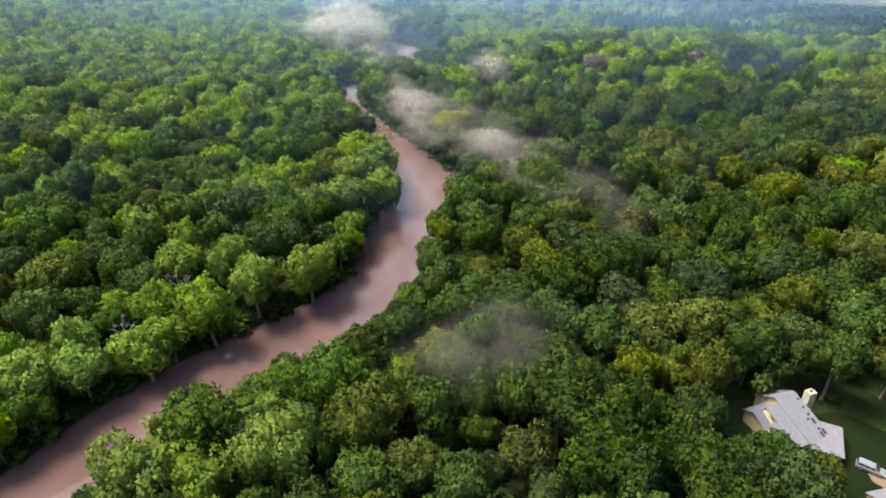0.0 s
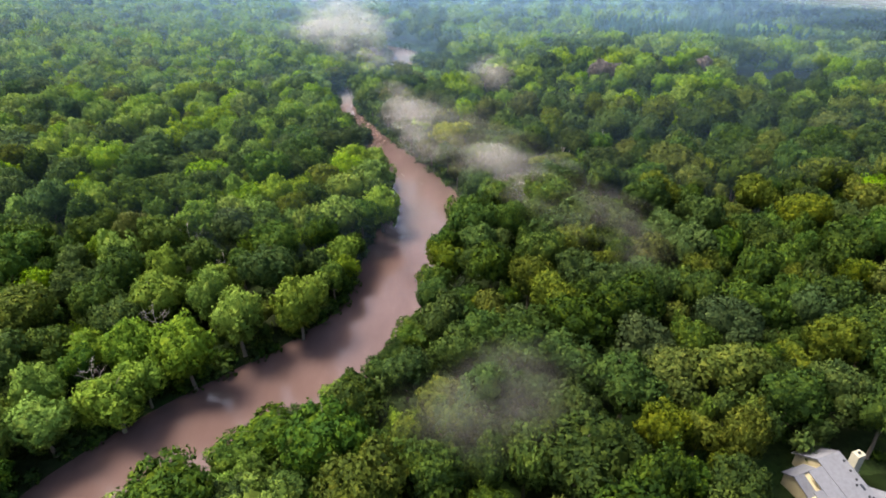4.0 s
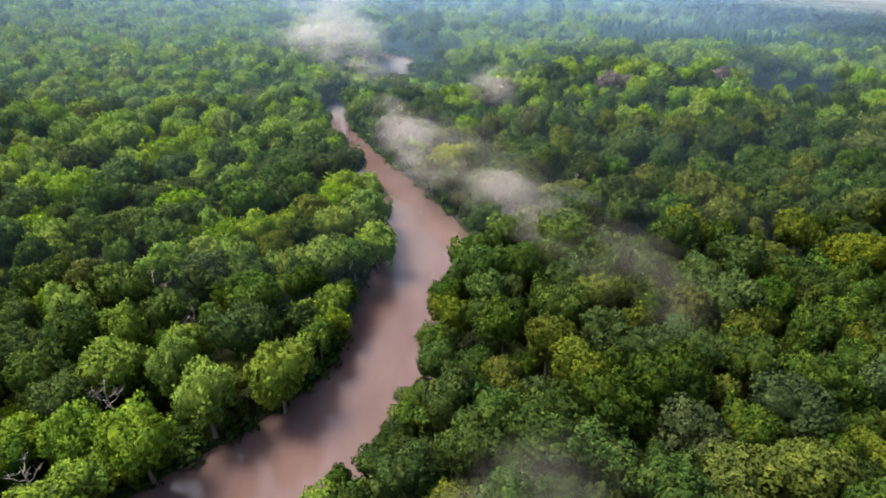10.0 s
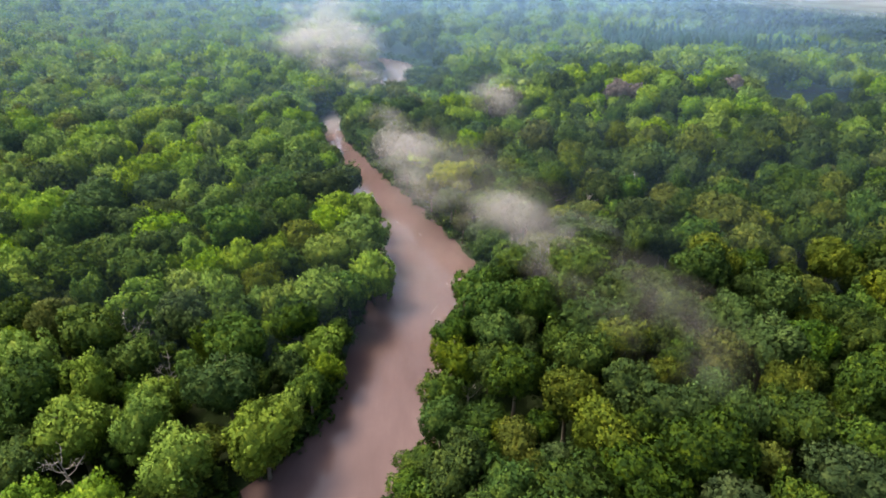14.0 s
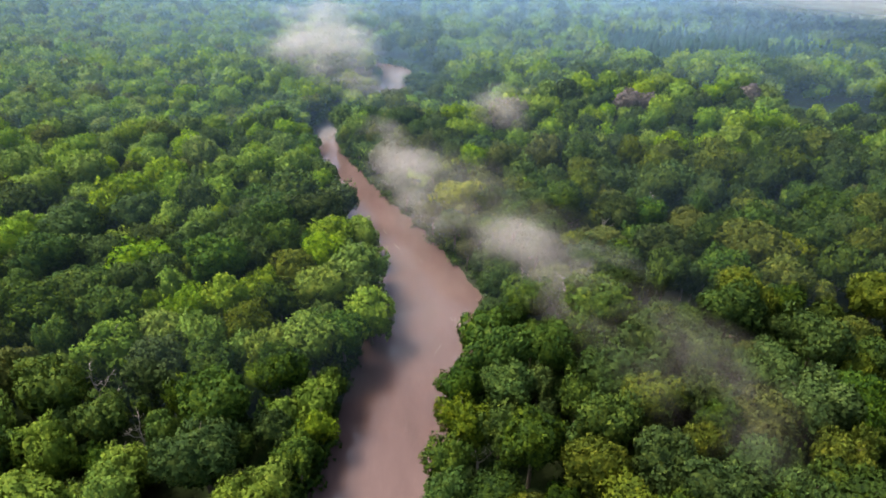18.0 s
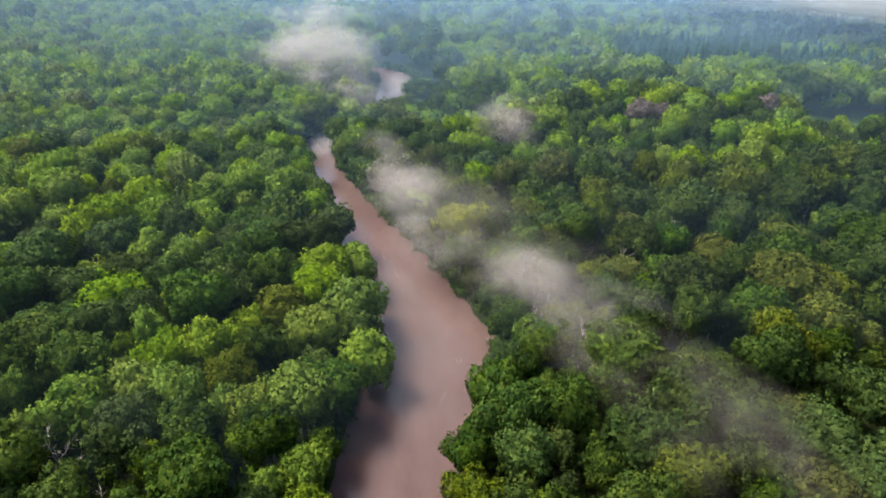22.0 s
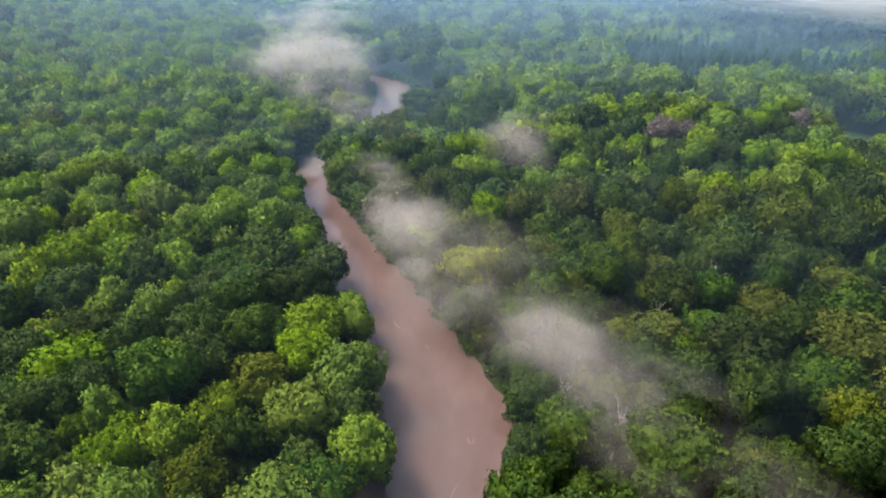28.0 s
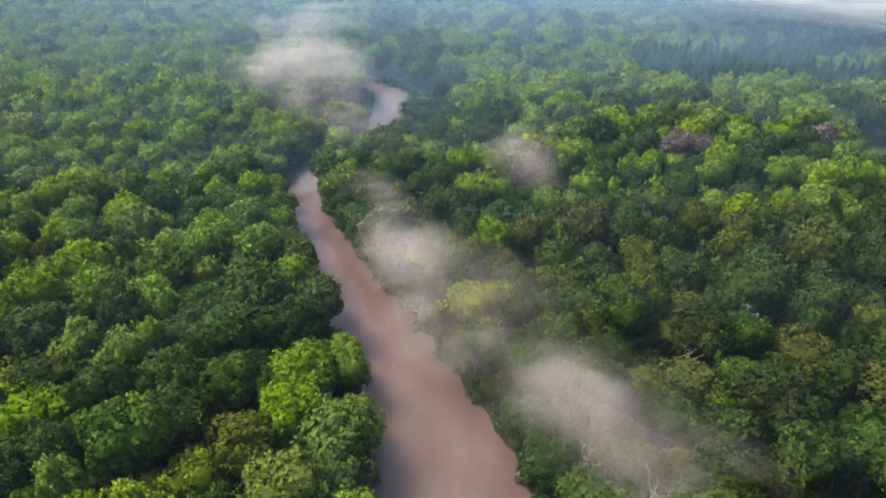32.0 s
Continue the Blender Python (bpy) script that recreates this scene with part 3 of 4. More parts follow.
MID_SHAPES = [crown_arrays(950 + n, 3, 480, 0.068, boughs=30, ragged=0.08, core=(0.76, 0.86)) for n in range(6)]


def far_woods(name, label, kind_leaf, rows, shapes=None):
    vs, fs, ns, ts, count = [], [], [], [], 0
    for x, y, z, r, tall in rows:
        far = y > 430 or y < 62
        v, f, n = rng.choice(shapes or MID_SHAPES) if shapes or 62 < y < 350 else FAR_SHAPES[2 * rng.randrange(4) + (1 if far else 0)]
        a = rng.uniform(0, 6.283)
        c, s = math.cos(a), math.sin(a)
        turn = np.array([[c, -s, 0], [s, c, 0], [0, 0, 1]])
        vs.append((v @ turn.T) * (r, r, tall * 0.40) + (x, y, z + tall * 0.60))
        ns.append(n @ turn.T), fs.append(f + count), ts.append(np.full(len(v), rng.random()))
        count += len(v)
    ob = new(name, mesh_of(name, np.concatenate(vs), np.concatenate(fs), LEAF[kind_leaf], np.concatenate(ns), np.concatenate(ts)))
    return tagged(ob, label, "woods", kind="stuff")


for kind, words in (("m", "deep green"), ("o", "olive green")):
    far_woods("understory_trees", f"small {words} trees growing in the gaps of the canopy", kind, small_rows[kind], SMALL_SHAPES)
far_rows = {}
for _ in range(42000):
    y = 262 + 763 * rng.random() ** 0.8
    x = rng.uniform(-1, 1) * (0.74 * y + 55)
    r = rng.uniform(4.2, 8.2) * (1 + 0.35 * float(ease(y, 620, 850)))
    if cleared(x, y, r) or crowded(x, y, r, 0.64) or float(past_bank(x, y)) < (0.2 * r if y > 530 else 0.8 * r if y > 410 else 0.8):
        continue
    pines = 150 < x < 300 and 440 < y < 540
    if pines:
        continue
    stand(x, y, r)
    tall = 2.0 * r + 6 + grove_height(x, y) + rng.uniform(-2.5, 2.5)
    if -28 < x < 26 and 400 < y < 482:  # young growth inside the upper bend
        tall *= 0.42
    far_rows.setdefault(forest_kind(x, y), []).append((x, y, float(height(x, y)) - 0.3, r, min(tall, 23)))
# younger trees in the gaps of the middle distance
young_rows = {"m": [], "b": []}
for _ in range(14000):
    y = rng.uniform(268, 470)
    x, r = rng.uniform(-1, 1) * (0.74 * y + 55), rng.uniform(2.8, 4.2)
    if cleared(x, y, r) or crowded(x, y, r, 0.55) or float(past_bank(x, y)) < 1.0 or (150 < x < 300 and y > 440) or (-28 < x < 26 and y > 400):
        continue
    stand(x, y, r)
    young_rows[rng.choice("mmb")].append((x, y, float(height(x, y)) - 0.3, r, 2.0 * r + 4 + rng.uniform(0, 4)))
for kind, words in (("m", "deep green"), ("b", "fresh green")):
    far_woods("young_trees", f"young {words} trees between the crowns farther up the valley", kind, young_rows[kind], SMALL_SHAPES)
# the woods that go on behind the start of the flight
for _ in range(3600):
    x, y, r = rng.uniform(-130, 130), rng.uniform(-90, 62), rng.uniform(4.6, 7.4)
    if cleared(x, y, r) or crowded(x, y, r, 0.62) or float(past_bank(x, y)) < 1.5:
        continue
    stand(x, y, r)
    far_rows.setdefault(forest_kind(x, y), []).append((x, y, float(height(x, y)) - 0.3, r, 2.0 * r + 6 + rng.uniform(-3, 3)))
for kind, words in (("o", "olive green"), ("m", "deep green"), ("b", "fresh green"), ("y", "yellowish green"), ("g", "greyish green")):
    far_woods("distant_woods", f"{words} broadleaf treetops of the outer woods fading into the haze", kind, far_rows[kind])

# the pine plantation beyond the ridge, in rows
def pine_arrays(seed):
    r = np.random.RandomState(seed)
    vs, fs, ns, count = [], [], [], 0
    for k in range(6):
        n, low, rad = 9, 0.10 + 0.145 * k, 0.46 * (1 - 0.14 * k)
        turn = np.arange(n) / n * 2 * np.pi + r.uniform(0, 1)
        rr = rad * r.uniform(0.55, 1.25, n)
        ring = np.stack([rr * np.cos(turn), rr * np.sin(turn), np.full(n, low) + r.uniform(-0.03, 0.03, n)], 1)
        v = np.vstack([ring, [[0, 0, low + 0.30]]])
        f = np.array([[i, (i + 1) % n, n] for i in range(n)])
        nn = v - np.array([0, 0, low - 0.05])
        vs.append(v), fs.append(f + count), ns.append(nn / np.linalg.norm(nn, axis=1, keepdims=True))
        count += len(v)
    return np.concatenate(vs), np.concatenate(fs), np.concatenate(ns)


PINES = [pine_arrays(n) for n in range(4)]
vs, fs, ns, ts, count = [], [], [], [], 0
for i in range(24):
    for j in range(16):
        x, y = 152 + 6.3 * i + rng.uniform(-1.4, 1.4), 442 + 6.4 * j + rng.uniform(-1.6, 1.6)
        if rng.random() < 0.1:
            continue
        v, f, n = rng.choice(PINES)
        tall = rng.uniform(11, 18)
        vs.append(v * (tall * 0.8, tall * 0.8, tall) + (x, y, float(height(x, y)) - 0.5)), fs.append(f + count), ns.append(n)
        ts.append(np.full(len(v), rng.random()))
        count += len(v)
pines = new("pine_plantation", mesh_of("pine_plantation", np.concatenate(vs), np.concatenate(fs), LEAF["p"], np.concatenate(ns), np.concatenate(ts)))
tagged(pines, "rows of dark young pines in a distant plantation", "woods", kind="stuff")

# brush under the trees and along the banks
vs, fs, ns, ts, count = [], [], [], [], 0
BRUSH = [crown_arrays(700 + n, 1, 22, 0.24, boughs=8, ragged=0.15) for n in range(4)]
spots = []
for k in range(len(STREAM)):
    sx, sy, half = STREAM[k]
    if not 60 < sy < 545:
        continue
    dx, dy = ahead[k] / np.linalg.norm(ahead[k])
    for side in (-1, 1):
        for _ in range(4):
            off, slip = half + rng.uniform(-0.2, 4.0), rng.uniform(-2.5, 2.5)
            spots.append((sx - side * dy * off + dx * slip, sy + side * dx * off + dy * slip))
spots += [(rng.uniform(-230, 230), rng.uniform(50, 300)) for _ in range(2600)]
for x, y in spots:
    bank = float(past_bank(x, y))
    if bank < -0.3 or not in_sight(x, y, 20) or cleared(x, y, 2) or (bank > 9 and rng.random() < 0.6):
        continue
    v, f, n = rng.choice(BRUSH)
    r = rng.uniform(1.1, 2.4)
    vs.append(v * (r, r, r * 0.9) + (x, y, float(height(x, y)) + 0.5 * r)), fs.append(f + count), ns.append(n)
    ts.append(np.full(len(v), rng.random()))
    count += len(v)
brush = new("underbrush", mesh_of("underbrush", np.concatenate(vs), np.concatenate(fs), LEAF["m"], np.concatenate(ns), np.concatenate(ts)))
tagged(brush, "low green brush and saplings along the river banks", "bushes", kind="stuff")

# pale foam lines that the current draws out in midstream
FOAM = plain("river_foam", (0.078, 0.050, 0.044), 0.15, 1.0, 0.35)
vs, fs, count = [], [], 0
for n in range(6):
    k = rng.choice([i for i in range(len(STREAM)) if 150 < STREAM[i][1] < 275])
    sx, sy, half = STREAM[k]
    dx, dy = ahead[k] / np.linalg.norm(ahead[k])
    off = rng.uniform(-0.1, 0.45) * half
    length, wide = rng.uniform(1.5, 6.0), rng.uniform(0.05, 0.16)
    line = []
    for u in np.linspace(-0.5, 0.5, 6):
        o = off + 0.3 * math.sin(4 * u + n)
        line.append((sx + dy * o + dx * u * length, sy - dx * o + dy * u * length, wide * (1 - 3.6 * u * u)))
    v, f = ribbon(np.array(line), 0.02, 0.0, 2)
    vs.append(v), fs.append(f + count)
    count += len(v)
foam = new("river_foam", mesh_of("river_foam", np.concatenate(vs), np.concatenate(fs), FOAM))
tagged(foam, "pale streaks of foam drawn out on the brown water", "foam", kind="stuff")

# bare and dying trees
for n, (x, y, tall, reach) in enumerate(DEAD):
    thing = new("dead_tree")
    tagged(thing, "bare dead tree with pale forking branches among green crowns", "tree", group="dead trees")
    thing.matrix_basis = pose(x, y, float(height(x, y)) - 0.1)
    v, f = stems(300 + n, tall, 0.26, 8, reach, twigs=6, start=0.4)
    ob = new("trunk", mesh_of("trunk", v, f, PALE_BARK))
    ob.parent = thing

# a drifted snag at the water's edge
snag = new("river_snag")
tagged(snag, "dark branching snag of driftwood caught at the water's edge", "driftwood")
snag.matrix_basis = pose(19.4, 220.4, -0.9, 28, 0, 40)
v, f = stems(77, 5.0, 0.22, 7, 2.0, twigs=4, start=0.2)
ob = new("limb", mesh_of("limb", v, f, BARK))
ob.parent = snag

# ---- the house in its clearing ----
SHINGLE = plain("grey_shingle_roof", (0.105, 0.104, 0.118), 0.25, 1.2, 0.85, relief=0.02)
SIDING = plain("cream_siding", (0.374, 0.315, 0.187), 0.12, 0.8, 0.7)
CREAM = plain("pale_cream_siding", (0.284, 0.262, 0.194), 0.1, 0.8, 0.7)
DARK = plain("dark_glass", (0.02, 0.022, 0.025), 0.2, 1.0, 0.15)
WHITE = plain("white_trim", (0.42, 0.41, 0.38), 0.08, 2.0, 0.6)
BRICKISH = plain("reddish_patio", (0.120, 0.066, 0.048), 0.25, 1.5, 0.9)
DIRT = plain("tan_gravel", (0.110, 0.078, 0.048), 0.35, 0.6, 0.95, relief=0.04)
house_z = float(height(78.0, 84.0))
house = new("house")
house.matrix_basis = pose(78.8, 91.0, house_z, 0, 0, 16)
tagged(house, "cream sided house with a grey shingle roof beside tall trees", "house")


def roof_slab(name, u0, u1, v0, z0, v1, z1, thick=0.22):
    """A sloping slab between two heights; v runs to the south, away from the ridge."""
    bm = bmesh.new()
    prism(bm, [(-v0, z0), (-v1, z1), (-v1, z1 - thick), (-v0, z0 - thick)], u0, u1, axis="x")
    return part(name, bm, SHINGLE, house)


def on_roof(v):
    return 6.3 - (6.3 - 2.95) * v / 10.5


wall = part("wall", prism(bmesh.new(), [(4.2, 0), (4.2, 3.1), (0, 5.9), (-9.8, 2.7), (-9.8, 0)], -5.0, -0.3, axis="x"), SIDING, house)
main_roof = roof_slab("roof", -5.4, 0.15, -0.02, 6.3, 10.5, 2.95)
roof_slab("roof", -5.4, 0.15, 0.02, 6.3, -4.8, 2.95)
part("wall", prism(bmesh.new(), [(1.5, 0), (1.5, 2.7), (-0.6, 4.1), (-4.0, 2.7), (-4.0, 0)], -10.6, -5.1, axis="x"), SIDING, house)
roof_slab("roof", -11.0, -8.72, 0.58, 4.5, 4.5, 2.85)
roof_slab("roof", -8.7, -5.42, 1.2, on_roof(1.2) - 0.12, 10.2, on_roof(10.2) - 0.12)
roof_slab("roof", -11.0, -5.45, 0.62, 4.5, -1.9, 3.0)
part("wall", box(bmesh.new(), -10.4, -9.2, 0, -5.1, -4.05, 2.9), SIDING, house)
roof_slab("roof", -10.7, -8.72, 4.56, on_roof(4.56) - 0.16, 9.6, on_roof(9.6) - 0.16)
turned = Matrix.Translation((3.0, -10.2, 0)) @ Matrix.Rotation(radians(-46), 4, "Z")
part("wall", box(bmesh.new(), -5.2, -6.9, 0, -0.3, 0.6, 2.6), SIDING, house).matrix_basis = turned
part("roof", prism(bmesh.new(), [(1.2, 3.3), (-7.3, 2.9), (-7.3, 2.7), (1.2, 3.1)], -5.6, 0.1, axis="x"), SHINGLE, house).matrix_basis = turned
for u, v, z, w, h in ((-9.5, 9.22, 1.4, 0.8, 1.1), (-8.4, 9.22, 1.4, 0.7, 1.1), (-7.25, 9.22, 1.3, 0.8, 1.2), (-4.3, 9.82, 1.4, 0.9, 1.2), (-2.2, 9.82, 1.4, 1.4, 1.2)):
    win = part("window", box(bmesh.new(), u - w / 2 - 0.08, -v - 0.05, z - h / 2 - 0.08, u + w / 2 + 0.08, -v + 0.04, z + h / 2 + 0.08), WHITE, house)
    part("pane", box(bmesh.new(), u - w / 2, -v - 0.07, z - h / 2, u + w / 2, -v - 0.052, z + h / 2), DARK, win)
chimney = part("chimney", box(bmesh.new(), 0.3, -3.4, 0, 2.2, -1.9, 8.0, 0.03), CREAM, house, "cream sided chimney with a dark flue")
part("flue", box(bmesh.new(), 1.0, -2.85, 8.0, 1.4, -2.45, 8.45, 0.04), DARK, chimney)


for u, v in ((-0.6, 1.8), (-0.9, 3.6), (-1.1, 5.2), (-1.9, 6.0), (-1.3, 8.3)):
    part("roof_vent", box(bmesh.new(), u - 0.16, -v - 0.16, on_roof(v) - 0.05, u + 0.16, -v + 0.16, on_roof(v) + 0.3, 0.03), DARK, main_roof)
for u, v in ((-1.0, 6.6), (0.0 - 0.6, 9.0), (-1.4, 9.4)):
    bm = prism(bmesh.new(), [(-v + 0.55, on_roof(v - 0.55) + 0.07), (-v - 0.55, on_roof(v + 0.55) + 0.07), (-v - 0.55, on_roof(v + 0.55)), (-v + 0.55, on_roof(v - 0.55))], u - 0.25, u + 0.25, axis="x")
    part("skylight", bm, DARK, main_roof)


def draped(name, material, cx, cy, rx, ry, lift, label, category, seed=0, turn=0.0):
    """A sheet that lies on the ground with an uneven rim."""
    r = np.random.RandomState(seed)
    rings, sides = 8, 40
    a = np.arange(sides) / sides * 2 * np.pi
    edge = 1 + 0.10 * np.sin(3 * a + seed) + 0.07 * np.sin(5 * a + 2 * seed) + r.uniform(-0.03, 0.03, sides)
    verts = [(cx, cy)]
    for k in range(1, rings + 1):
        px, py = rx * k / rings * edge * np.cos(a), ry * k / rings * edge * np.sin(a)
        verts += list(zip(cx + px * math.cos(turn) - py * math.sin(turn), cy + px * math.sin(turn) + py * math.cos(turn)))
    verts = np.array(verts)
    z = height(verts[:, 0], verts[:, 1]) + lift
    faces = [(0, 1 + i, 1 + (i + 1) % sides) for i in range(sides)]
    for k in range(rings - 1):
        p, q = 1 + k * sides, 1 + (k + 1) * sides
        for i in range(sides):
            j = (i + 1) % sides
            faces += [(p + i, q + i, q + j), (p + i, q + j, p + j)]
    ob = new(name, mesh_of(name, np.column_stack([verts, z]), faces, material))
    return tagged(ob, label, category, kind="structure")


# lawn coloured dark in place of the shade of the trees around
draped("lawn", SHADED_GRASS, 86, 76, 12, 15, 0.30, "mown lawn round the house, the trees' shade put into its colour", "lawn", 1)
draped("field", MEADOW, 212, 352, 32, 20, 0.10, "green meadow strip beyond the ridge of trees", "meadow", 2, -0.2)
draped("driveway", DIRT, 89.5, 70.5, 5.5, 2.4, 0.36, "worn tan gravel driveway across the lawn", "driveway", 3, -0.75)
draped("patio", BRICKISH, 67.0, 83.0, 2.0, 1.7, 0.36, "small reddish patio beside the house", "patio", 4)

shed = new("garage")
shed.matrix_basis = pose(83.6, 66.6, float(height(83.6, 66.6)), 0, 0, 8)
tagged(shed, "small outbuilding with a grey shingle roof by the drive", "garage")
part("wall", box(bmesh.new(), -2.8, -2.4, 0, 2.8, 2.0, 2.5), SIDING, shed)
part("roof", prism(bmesh.new(), [(2.4, 2.45), (-0.2, 3.5), (-2.8, 2.45), (-2.8, 2.3), (-0.2, 3.35), (2.4, 2.3)], -3.1, 3.1, axis="x"), SHINGLE, shed)


# ---- a white house far off, in a gap of the woods ----
far_house = new("house")
far_house.matrix_basis = pose(-306, 714, float(height(-306, 714)), 0, 0, 25)
tagged(far_house, "distant white house with a grey gabled roof in a woodland clearing", "house")
part("wall", prism(bmesh.new(), [(5.0, 0), (5.0, 6.0), (0, 9.2), (-5.0, 6.0), (-5.0, 0)], -8.0, 8.0, axis="x"), WHITE, far_house)
for run in (-1, 1):
    part("roof", prism(bmesh.new(), [(0.01 * run, 9.6), (5.6 * run, 5.9), (5.6 * run, 5.6), (0.01 * run, 9.3)], -8.5, 8.5, axis="x"), SHINGLE, far_house)
for u in (-5.5, -1.8, 1.8, 5.5):
    for z in (1.6, 4.4):
        win = part("window", box(bmesh.new(), u - 0.6, -5.06, z - 0.8, u + 0.6, -4.96, z + 0.8), WHITE, far_house)
        part("pane", box(bmesh.new(), u - 0.5, -5.09, z - 0.7, u + 0.5, -5.062, z + 0.7), DARK, win)


# ---- the parked van ----
def van():
    paint = plain("silver_paint", (0.30, 0.31, 0.33), 0.04, 1.0, 0.35, metal=0.6)
    rubber = plain("tyre_rubber", (0.02, 0.02, 0.02), 0.2, 4.0, 0.85)
    lamp_glass = plain("lamp_glass", (0.7, 0.7, 0.68), 0.05, 4.0, 0.2)
    red = plain("tail_light_red", (0.4, 0.02, 0.02), 0.05, 4.0, 0.3)
    thing = new("minivan")
    tagged(thing, "silver minivan with dark windows parked on the lawn", "car")
    bm = prism(bmesh.new(), [(-2.4, 0.35), (-2.42, 0.95), (-2.2, 1.05), (2.1, 1.05), (2.42, 0.85), (2.45, 0.4)], -0.92, 0.92, axis="y")
    bmesh.ops.bevel(bm, geom=list(bm.edges), offset=0.09, segments=2, affect="EDGES")
    body = part("body", bm, paint, thing)
    bm = prism(bmesh.new(), [(-2.3, 1.0), (-2.05, 1.68), (-1.8, 1.76), (0.35, 1.74), (0.6, 1.68), (1.45, 1.02)], -0.80, 0.80, axis="y")
    bmesh.ops.bevel(bm, geom=list(bm.edges), offset=0.08, segments=2, affect="EDGES")
    part("cabin", bm, paint, thing)
    for side in (-1, 1):
        for a, b in ((-2.0, -1.1), (-1.02, -0.15), (-0.08, 0.75)):
            bm = prism(bmesh.new(), [(a, 1.12), (a + 0.06, 1.56), (b - 0.08, 1.56), (b, 1.12)], side * 0.79, side * 0.815, axis="y")
            part("side_window", bm, DARK, thing)
    bm = prism(bmesh.new(), [(0.68, 1.66), (1.44, 1.07), (1.47, 1.10), (0.71, 1.69)], -0.70, 0.70, axis="y")
    part("windscreen", bm, DARK, thing)
    bm = prism(bmesh.new(), [(-2.28, 1.12), (-2.10, 1.58), (-2.13, 1.60), (-2.32, 1.13)], -0.65, 0.65, axis="y")
    part("rear_window", bm, DARK, thing)
    for x in (-1.5, 1.55):
        for y in (-0.84, 0.84):
            bm = bmesh.new()
            turn = Matrix.Translation((x, y, 0.33)) @ Matrix.Rotation(radians(90), 4, "X")
            bmesh.ops.create_cone(bm, cap_ends=True, segments=20, radius1=0.33, radius2=0.33, depth=0.22, matrix=turn)
            tyre = part("wheel", bm, rubber, thing)
            bm = bmesh.new()
            bmesh.ops.create_cone(bm, cap_ends=True, segments=14, radius1=0.2, radius2=0.2, depth=0.24, matrix=turn)
            part("rim", bm, paint, tyre)
    for y in (-0.68, 0.68):
        part("headlight", box(bmesh.new(), 2.30, y - 0.18, 0.68, 2.475, y + 0.18, 0.86, 0.03), lamp_glass, thing)
        part("tail_light", box(bmesh.new(), -2.45, y + (0.06 if y > 0 else -0.18), 0.75, -2.36, y + (0.18 if y > 0 else -0.06), 1.2, 0.02), red, thing)
    return thing


van_at = (86.0, 74.7)
van().matrix_basis = pose(*van_at, float(height(*van_at)) + 0.33, 0, 0, -41)


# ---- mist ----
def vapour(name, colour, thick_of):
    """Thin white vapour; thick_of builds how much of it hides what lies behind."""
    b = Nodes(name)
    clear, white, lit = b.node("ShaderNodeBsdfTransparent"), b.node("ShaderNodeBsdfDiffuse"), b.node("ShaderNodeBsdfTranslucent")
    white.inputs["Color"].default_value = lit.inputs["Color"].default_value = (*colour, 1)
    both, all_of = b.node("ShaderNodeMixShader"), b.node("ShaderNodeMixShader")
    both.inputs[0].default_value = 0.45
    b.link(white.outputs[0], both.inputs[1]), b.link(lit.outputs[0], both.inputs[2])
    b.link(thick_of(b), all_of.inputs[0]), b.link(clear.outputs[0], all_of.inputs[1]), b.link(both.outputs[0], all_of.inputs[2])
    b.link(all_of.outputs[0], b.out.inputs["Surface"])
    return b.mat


def patch_density(density, scale, low, high):
    """Vapour that thins towards the rim of its patch, torn into soft wisps."""
    def build(b):
        spread = b.node("ShaderNodeVectorMath")
        spread.operation = "LENGTH"
        b.link(object_place(b), spread.inputs[0])
        rim = b.node("ShaderNodeMapRange")
        rim.interpolation_type = "SMOOTHSTEP"
        b.link(spread.outputs["Value"], rim.inputs["Value"])
        for key, value in (("From Min", 1.0), ("From Max", 0.3), ("To Min", 0.0), ("To Max", 1.0)):
            rim.inputs[key].default_value = value
        wisps = b.ramp(b.noise(place_of(b), scale, 5.0, 0.58), [(low, (0, 0, 0)), (high, (1, 1, 1))])
        return b.maths("MULTIPLY", b.maths("MULTIPLY", rim.outputs[0], wisps), density, clamp=True)
    return build


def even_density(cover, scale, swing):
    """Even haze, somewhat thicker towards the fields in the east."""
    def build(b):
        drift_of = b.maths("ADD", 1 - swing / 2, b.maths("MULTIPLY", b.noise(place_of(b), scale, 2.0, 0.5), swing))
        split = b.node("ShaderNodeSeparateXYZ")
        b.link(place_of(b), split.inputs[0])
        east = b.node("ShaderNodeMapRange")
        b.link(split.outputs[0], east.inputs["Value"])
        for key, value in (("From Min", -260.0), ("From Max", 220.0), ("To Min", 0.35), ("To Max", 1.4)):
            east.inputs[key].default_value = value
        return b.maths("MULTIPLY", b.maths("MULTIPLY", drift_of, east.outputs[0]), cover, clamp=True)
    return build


def sheet(n, bend):
    k = np.linspace(-1, 1, n)
    X, Y = np.meshgrid(k, k)
    i = np.arange(n * n).reshape(n, n)
    return np.stack([X, Y, bend(X, Y)], -1).reshape(-1, 3), np.stack([i[:-1, :-1], i[:-1, 1:], i[1:, 1:], i[1:, :-1]], -1).reshape(-1, 4)


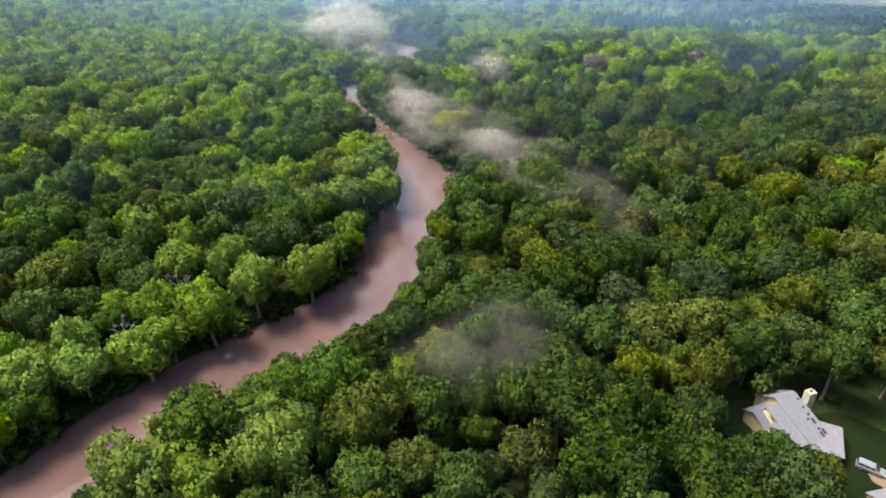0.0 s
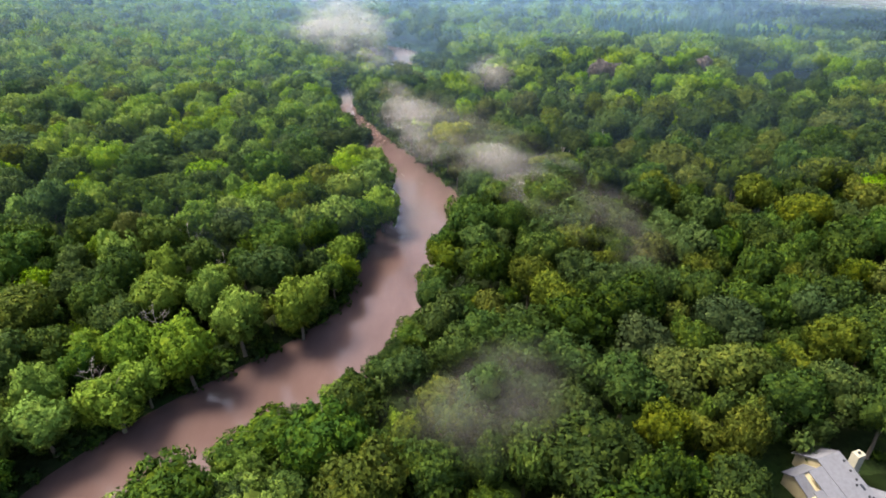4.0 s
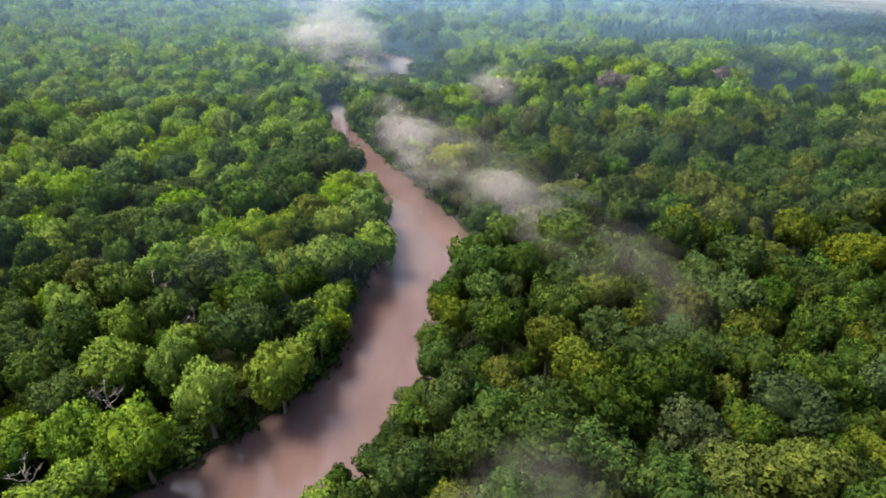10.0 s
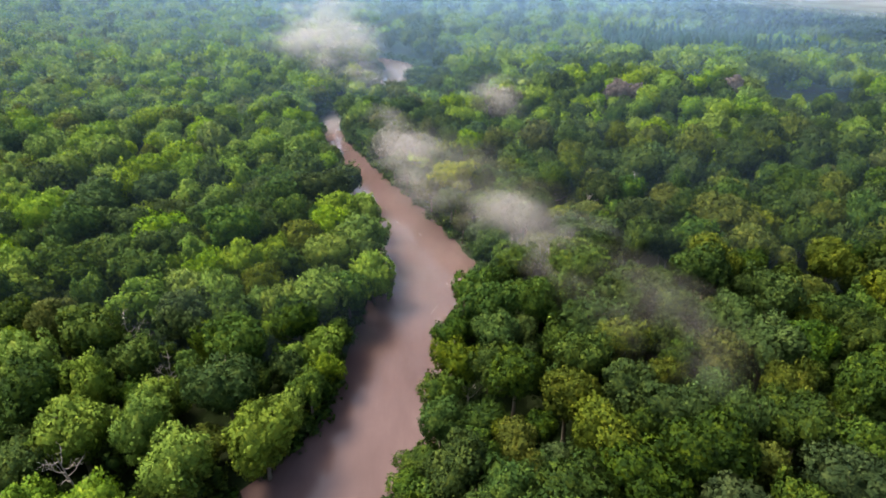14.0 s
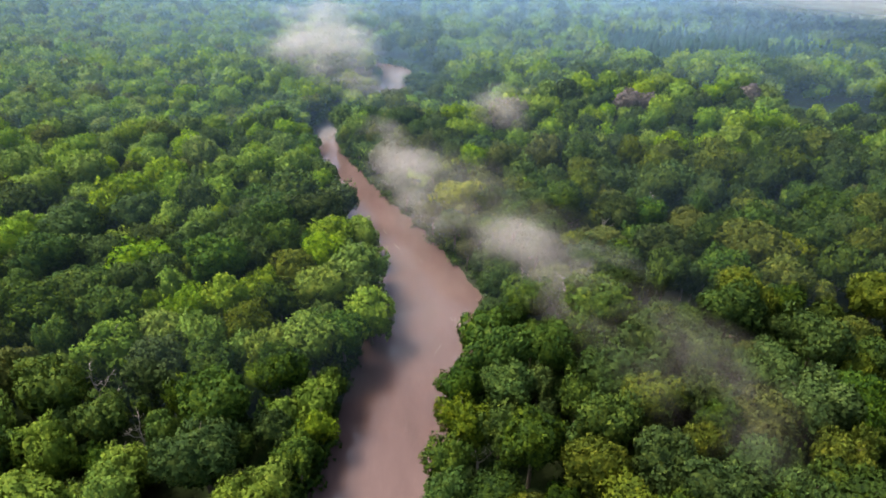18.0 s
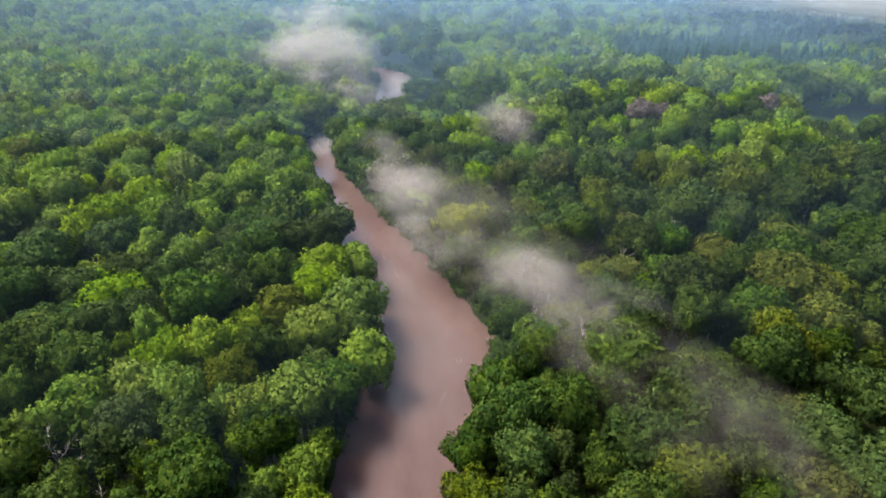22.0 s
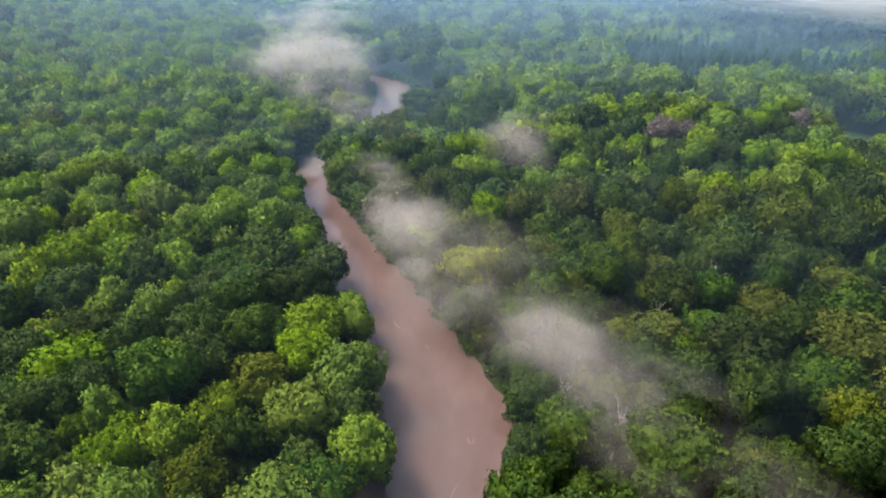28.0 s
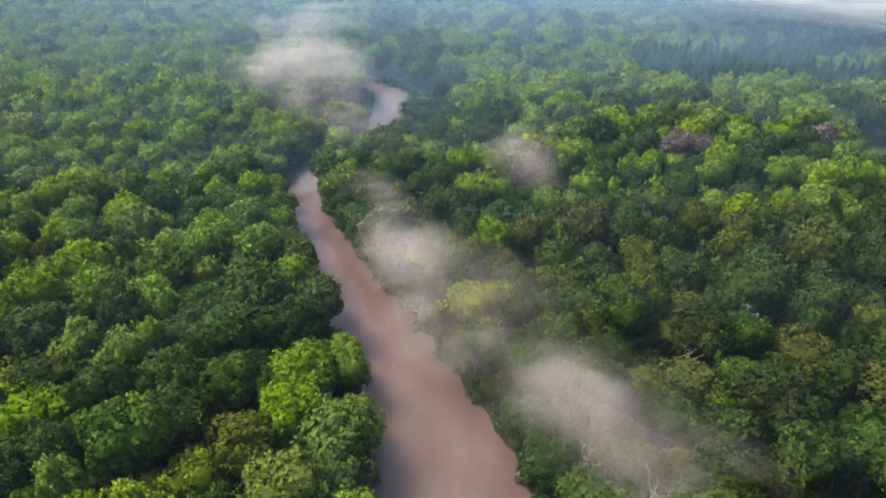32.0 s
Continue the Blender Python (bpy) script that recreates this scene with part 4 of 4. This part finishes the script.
def mist(label, x, y, z, wide, long, deep, turn, material, sheets=5):
    """A patch of mist: thin domed layers one over another, the upper ones smaller and shifted by the wind."""
    thing = new("mist_patch")
    tagged(thing, label, "mist", kind="stuff")
    thing.matrix_basis = pose(x, y, z, 0, 0, turn)
    for s in range(sheets):
        u = s / max(1, sheets - 1)
        v, f = sheet(14, lambda X, Y: -0.30 * (X * X + Y * Y) + 0.06 * np.sin(3.0 * X + 2.0 * s) + 0.06 * np.sin(4.0 * Y + s))
        ob = new("veil", mesh_of("veil", v, f, material, np.tile((0.0, -0.2, 0.98), (len(v), 1))))
        ob.parent = thing
        ob.location = (0.22 * wide * math.sin(2.4 * s), 0.12 * long * math.sin(1.7 * s + 1), deep * u)
        ob.scale = (wide * (1 - 0.25 * u), long * (1 - 0.2 * u), deep * 0.8)
    return thing


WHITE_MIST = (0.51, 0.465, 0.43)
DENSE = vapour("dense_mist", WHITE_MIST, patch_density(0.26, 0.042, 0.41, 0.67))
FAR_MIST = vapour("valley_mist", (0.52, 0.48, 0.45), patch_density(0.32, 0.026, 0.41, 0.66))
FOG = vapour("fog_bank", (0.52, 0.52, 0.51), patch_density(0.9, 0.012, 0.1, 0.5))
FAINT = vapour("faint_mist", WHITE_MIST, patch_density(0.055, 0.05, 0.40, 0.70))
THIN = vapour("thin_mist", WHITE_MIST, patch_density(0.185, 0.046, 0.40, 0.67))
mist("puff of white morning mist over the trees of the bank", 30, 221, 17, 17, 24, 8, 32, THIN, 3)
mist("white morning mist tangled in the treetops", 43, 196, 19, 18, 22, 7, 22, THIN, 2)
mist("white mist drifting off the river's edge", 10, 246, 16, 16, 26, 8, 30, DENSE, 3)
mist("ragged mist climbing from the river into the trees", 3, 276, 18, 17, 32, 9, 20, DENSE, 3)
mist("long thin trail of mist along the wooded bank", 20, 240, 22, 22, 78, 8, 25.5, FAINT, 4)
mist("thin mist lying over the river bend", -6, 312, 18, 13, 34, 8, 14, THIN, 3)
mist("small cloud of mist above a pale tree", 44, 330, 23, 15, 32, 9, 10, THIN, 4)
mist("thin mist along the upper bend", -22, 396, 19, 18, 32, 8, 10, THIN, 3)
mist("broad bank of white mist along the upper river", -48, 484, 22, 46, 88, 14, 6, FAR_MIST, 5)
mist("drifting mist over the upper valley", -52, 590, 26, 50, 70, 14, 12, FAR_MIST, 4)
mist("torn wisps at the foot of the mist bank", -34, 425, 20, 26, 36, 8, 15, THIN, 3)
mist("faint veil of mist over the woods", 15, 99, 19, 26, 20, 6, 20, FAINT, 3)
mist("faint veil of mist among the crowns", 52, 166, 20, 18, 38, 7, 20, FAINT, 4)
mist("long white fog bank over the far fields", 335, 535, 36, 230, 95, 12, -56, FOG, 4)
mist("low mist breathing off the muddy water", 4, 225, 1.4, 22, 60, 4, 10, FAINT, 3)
# added pale sheets that stand in for the sky's reflection on the water
LOW = vapour("water_gleam", (0.40, 0.385, 0.38), patch_density(0.22, 0.05, 0.1, 0.5))
mist("pale film on the water with the sky's reflection put into its colour", 0, 480, 1.0, 15, 40, 0.8, 0, LOW, 2)
mist("pale film on the water with the sky's reflection put into its colour", -38, 374, 1.0, 9, 28, 0.8, 0, LOW, 2)

# valley haze painted on veils across it, one behind another, thicker towards its head
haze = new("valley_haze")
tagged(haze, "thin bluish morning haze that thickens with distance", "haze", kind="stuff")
# the pale blue of scattered light is put into the veils' colour
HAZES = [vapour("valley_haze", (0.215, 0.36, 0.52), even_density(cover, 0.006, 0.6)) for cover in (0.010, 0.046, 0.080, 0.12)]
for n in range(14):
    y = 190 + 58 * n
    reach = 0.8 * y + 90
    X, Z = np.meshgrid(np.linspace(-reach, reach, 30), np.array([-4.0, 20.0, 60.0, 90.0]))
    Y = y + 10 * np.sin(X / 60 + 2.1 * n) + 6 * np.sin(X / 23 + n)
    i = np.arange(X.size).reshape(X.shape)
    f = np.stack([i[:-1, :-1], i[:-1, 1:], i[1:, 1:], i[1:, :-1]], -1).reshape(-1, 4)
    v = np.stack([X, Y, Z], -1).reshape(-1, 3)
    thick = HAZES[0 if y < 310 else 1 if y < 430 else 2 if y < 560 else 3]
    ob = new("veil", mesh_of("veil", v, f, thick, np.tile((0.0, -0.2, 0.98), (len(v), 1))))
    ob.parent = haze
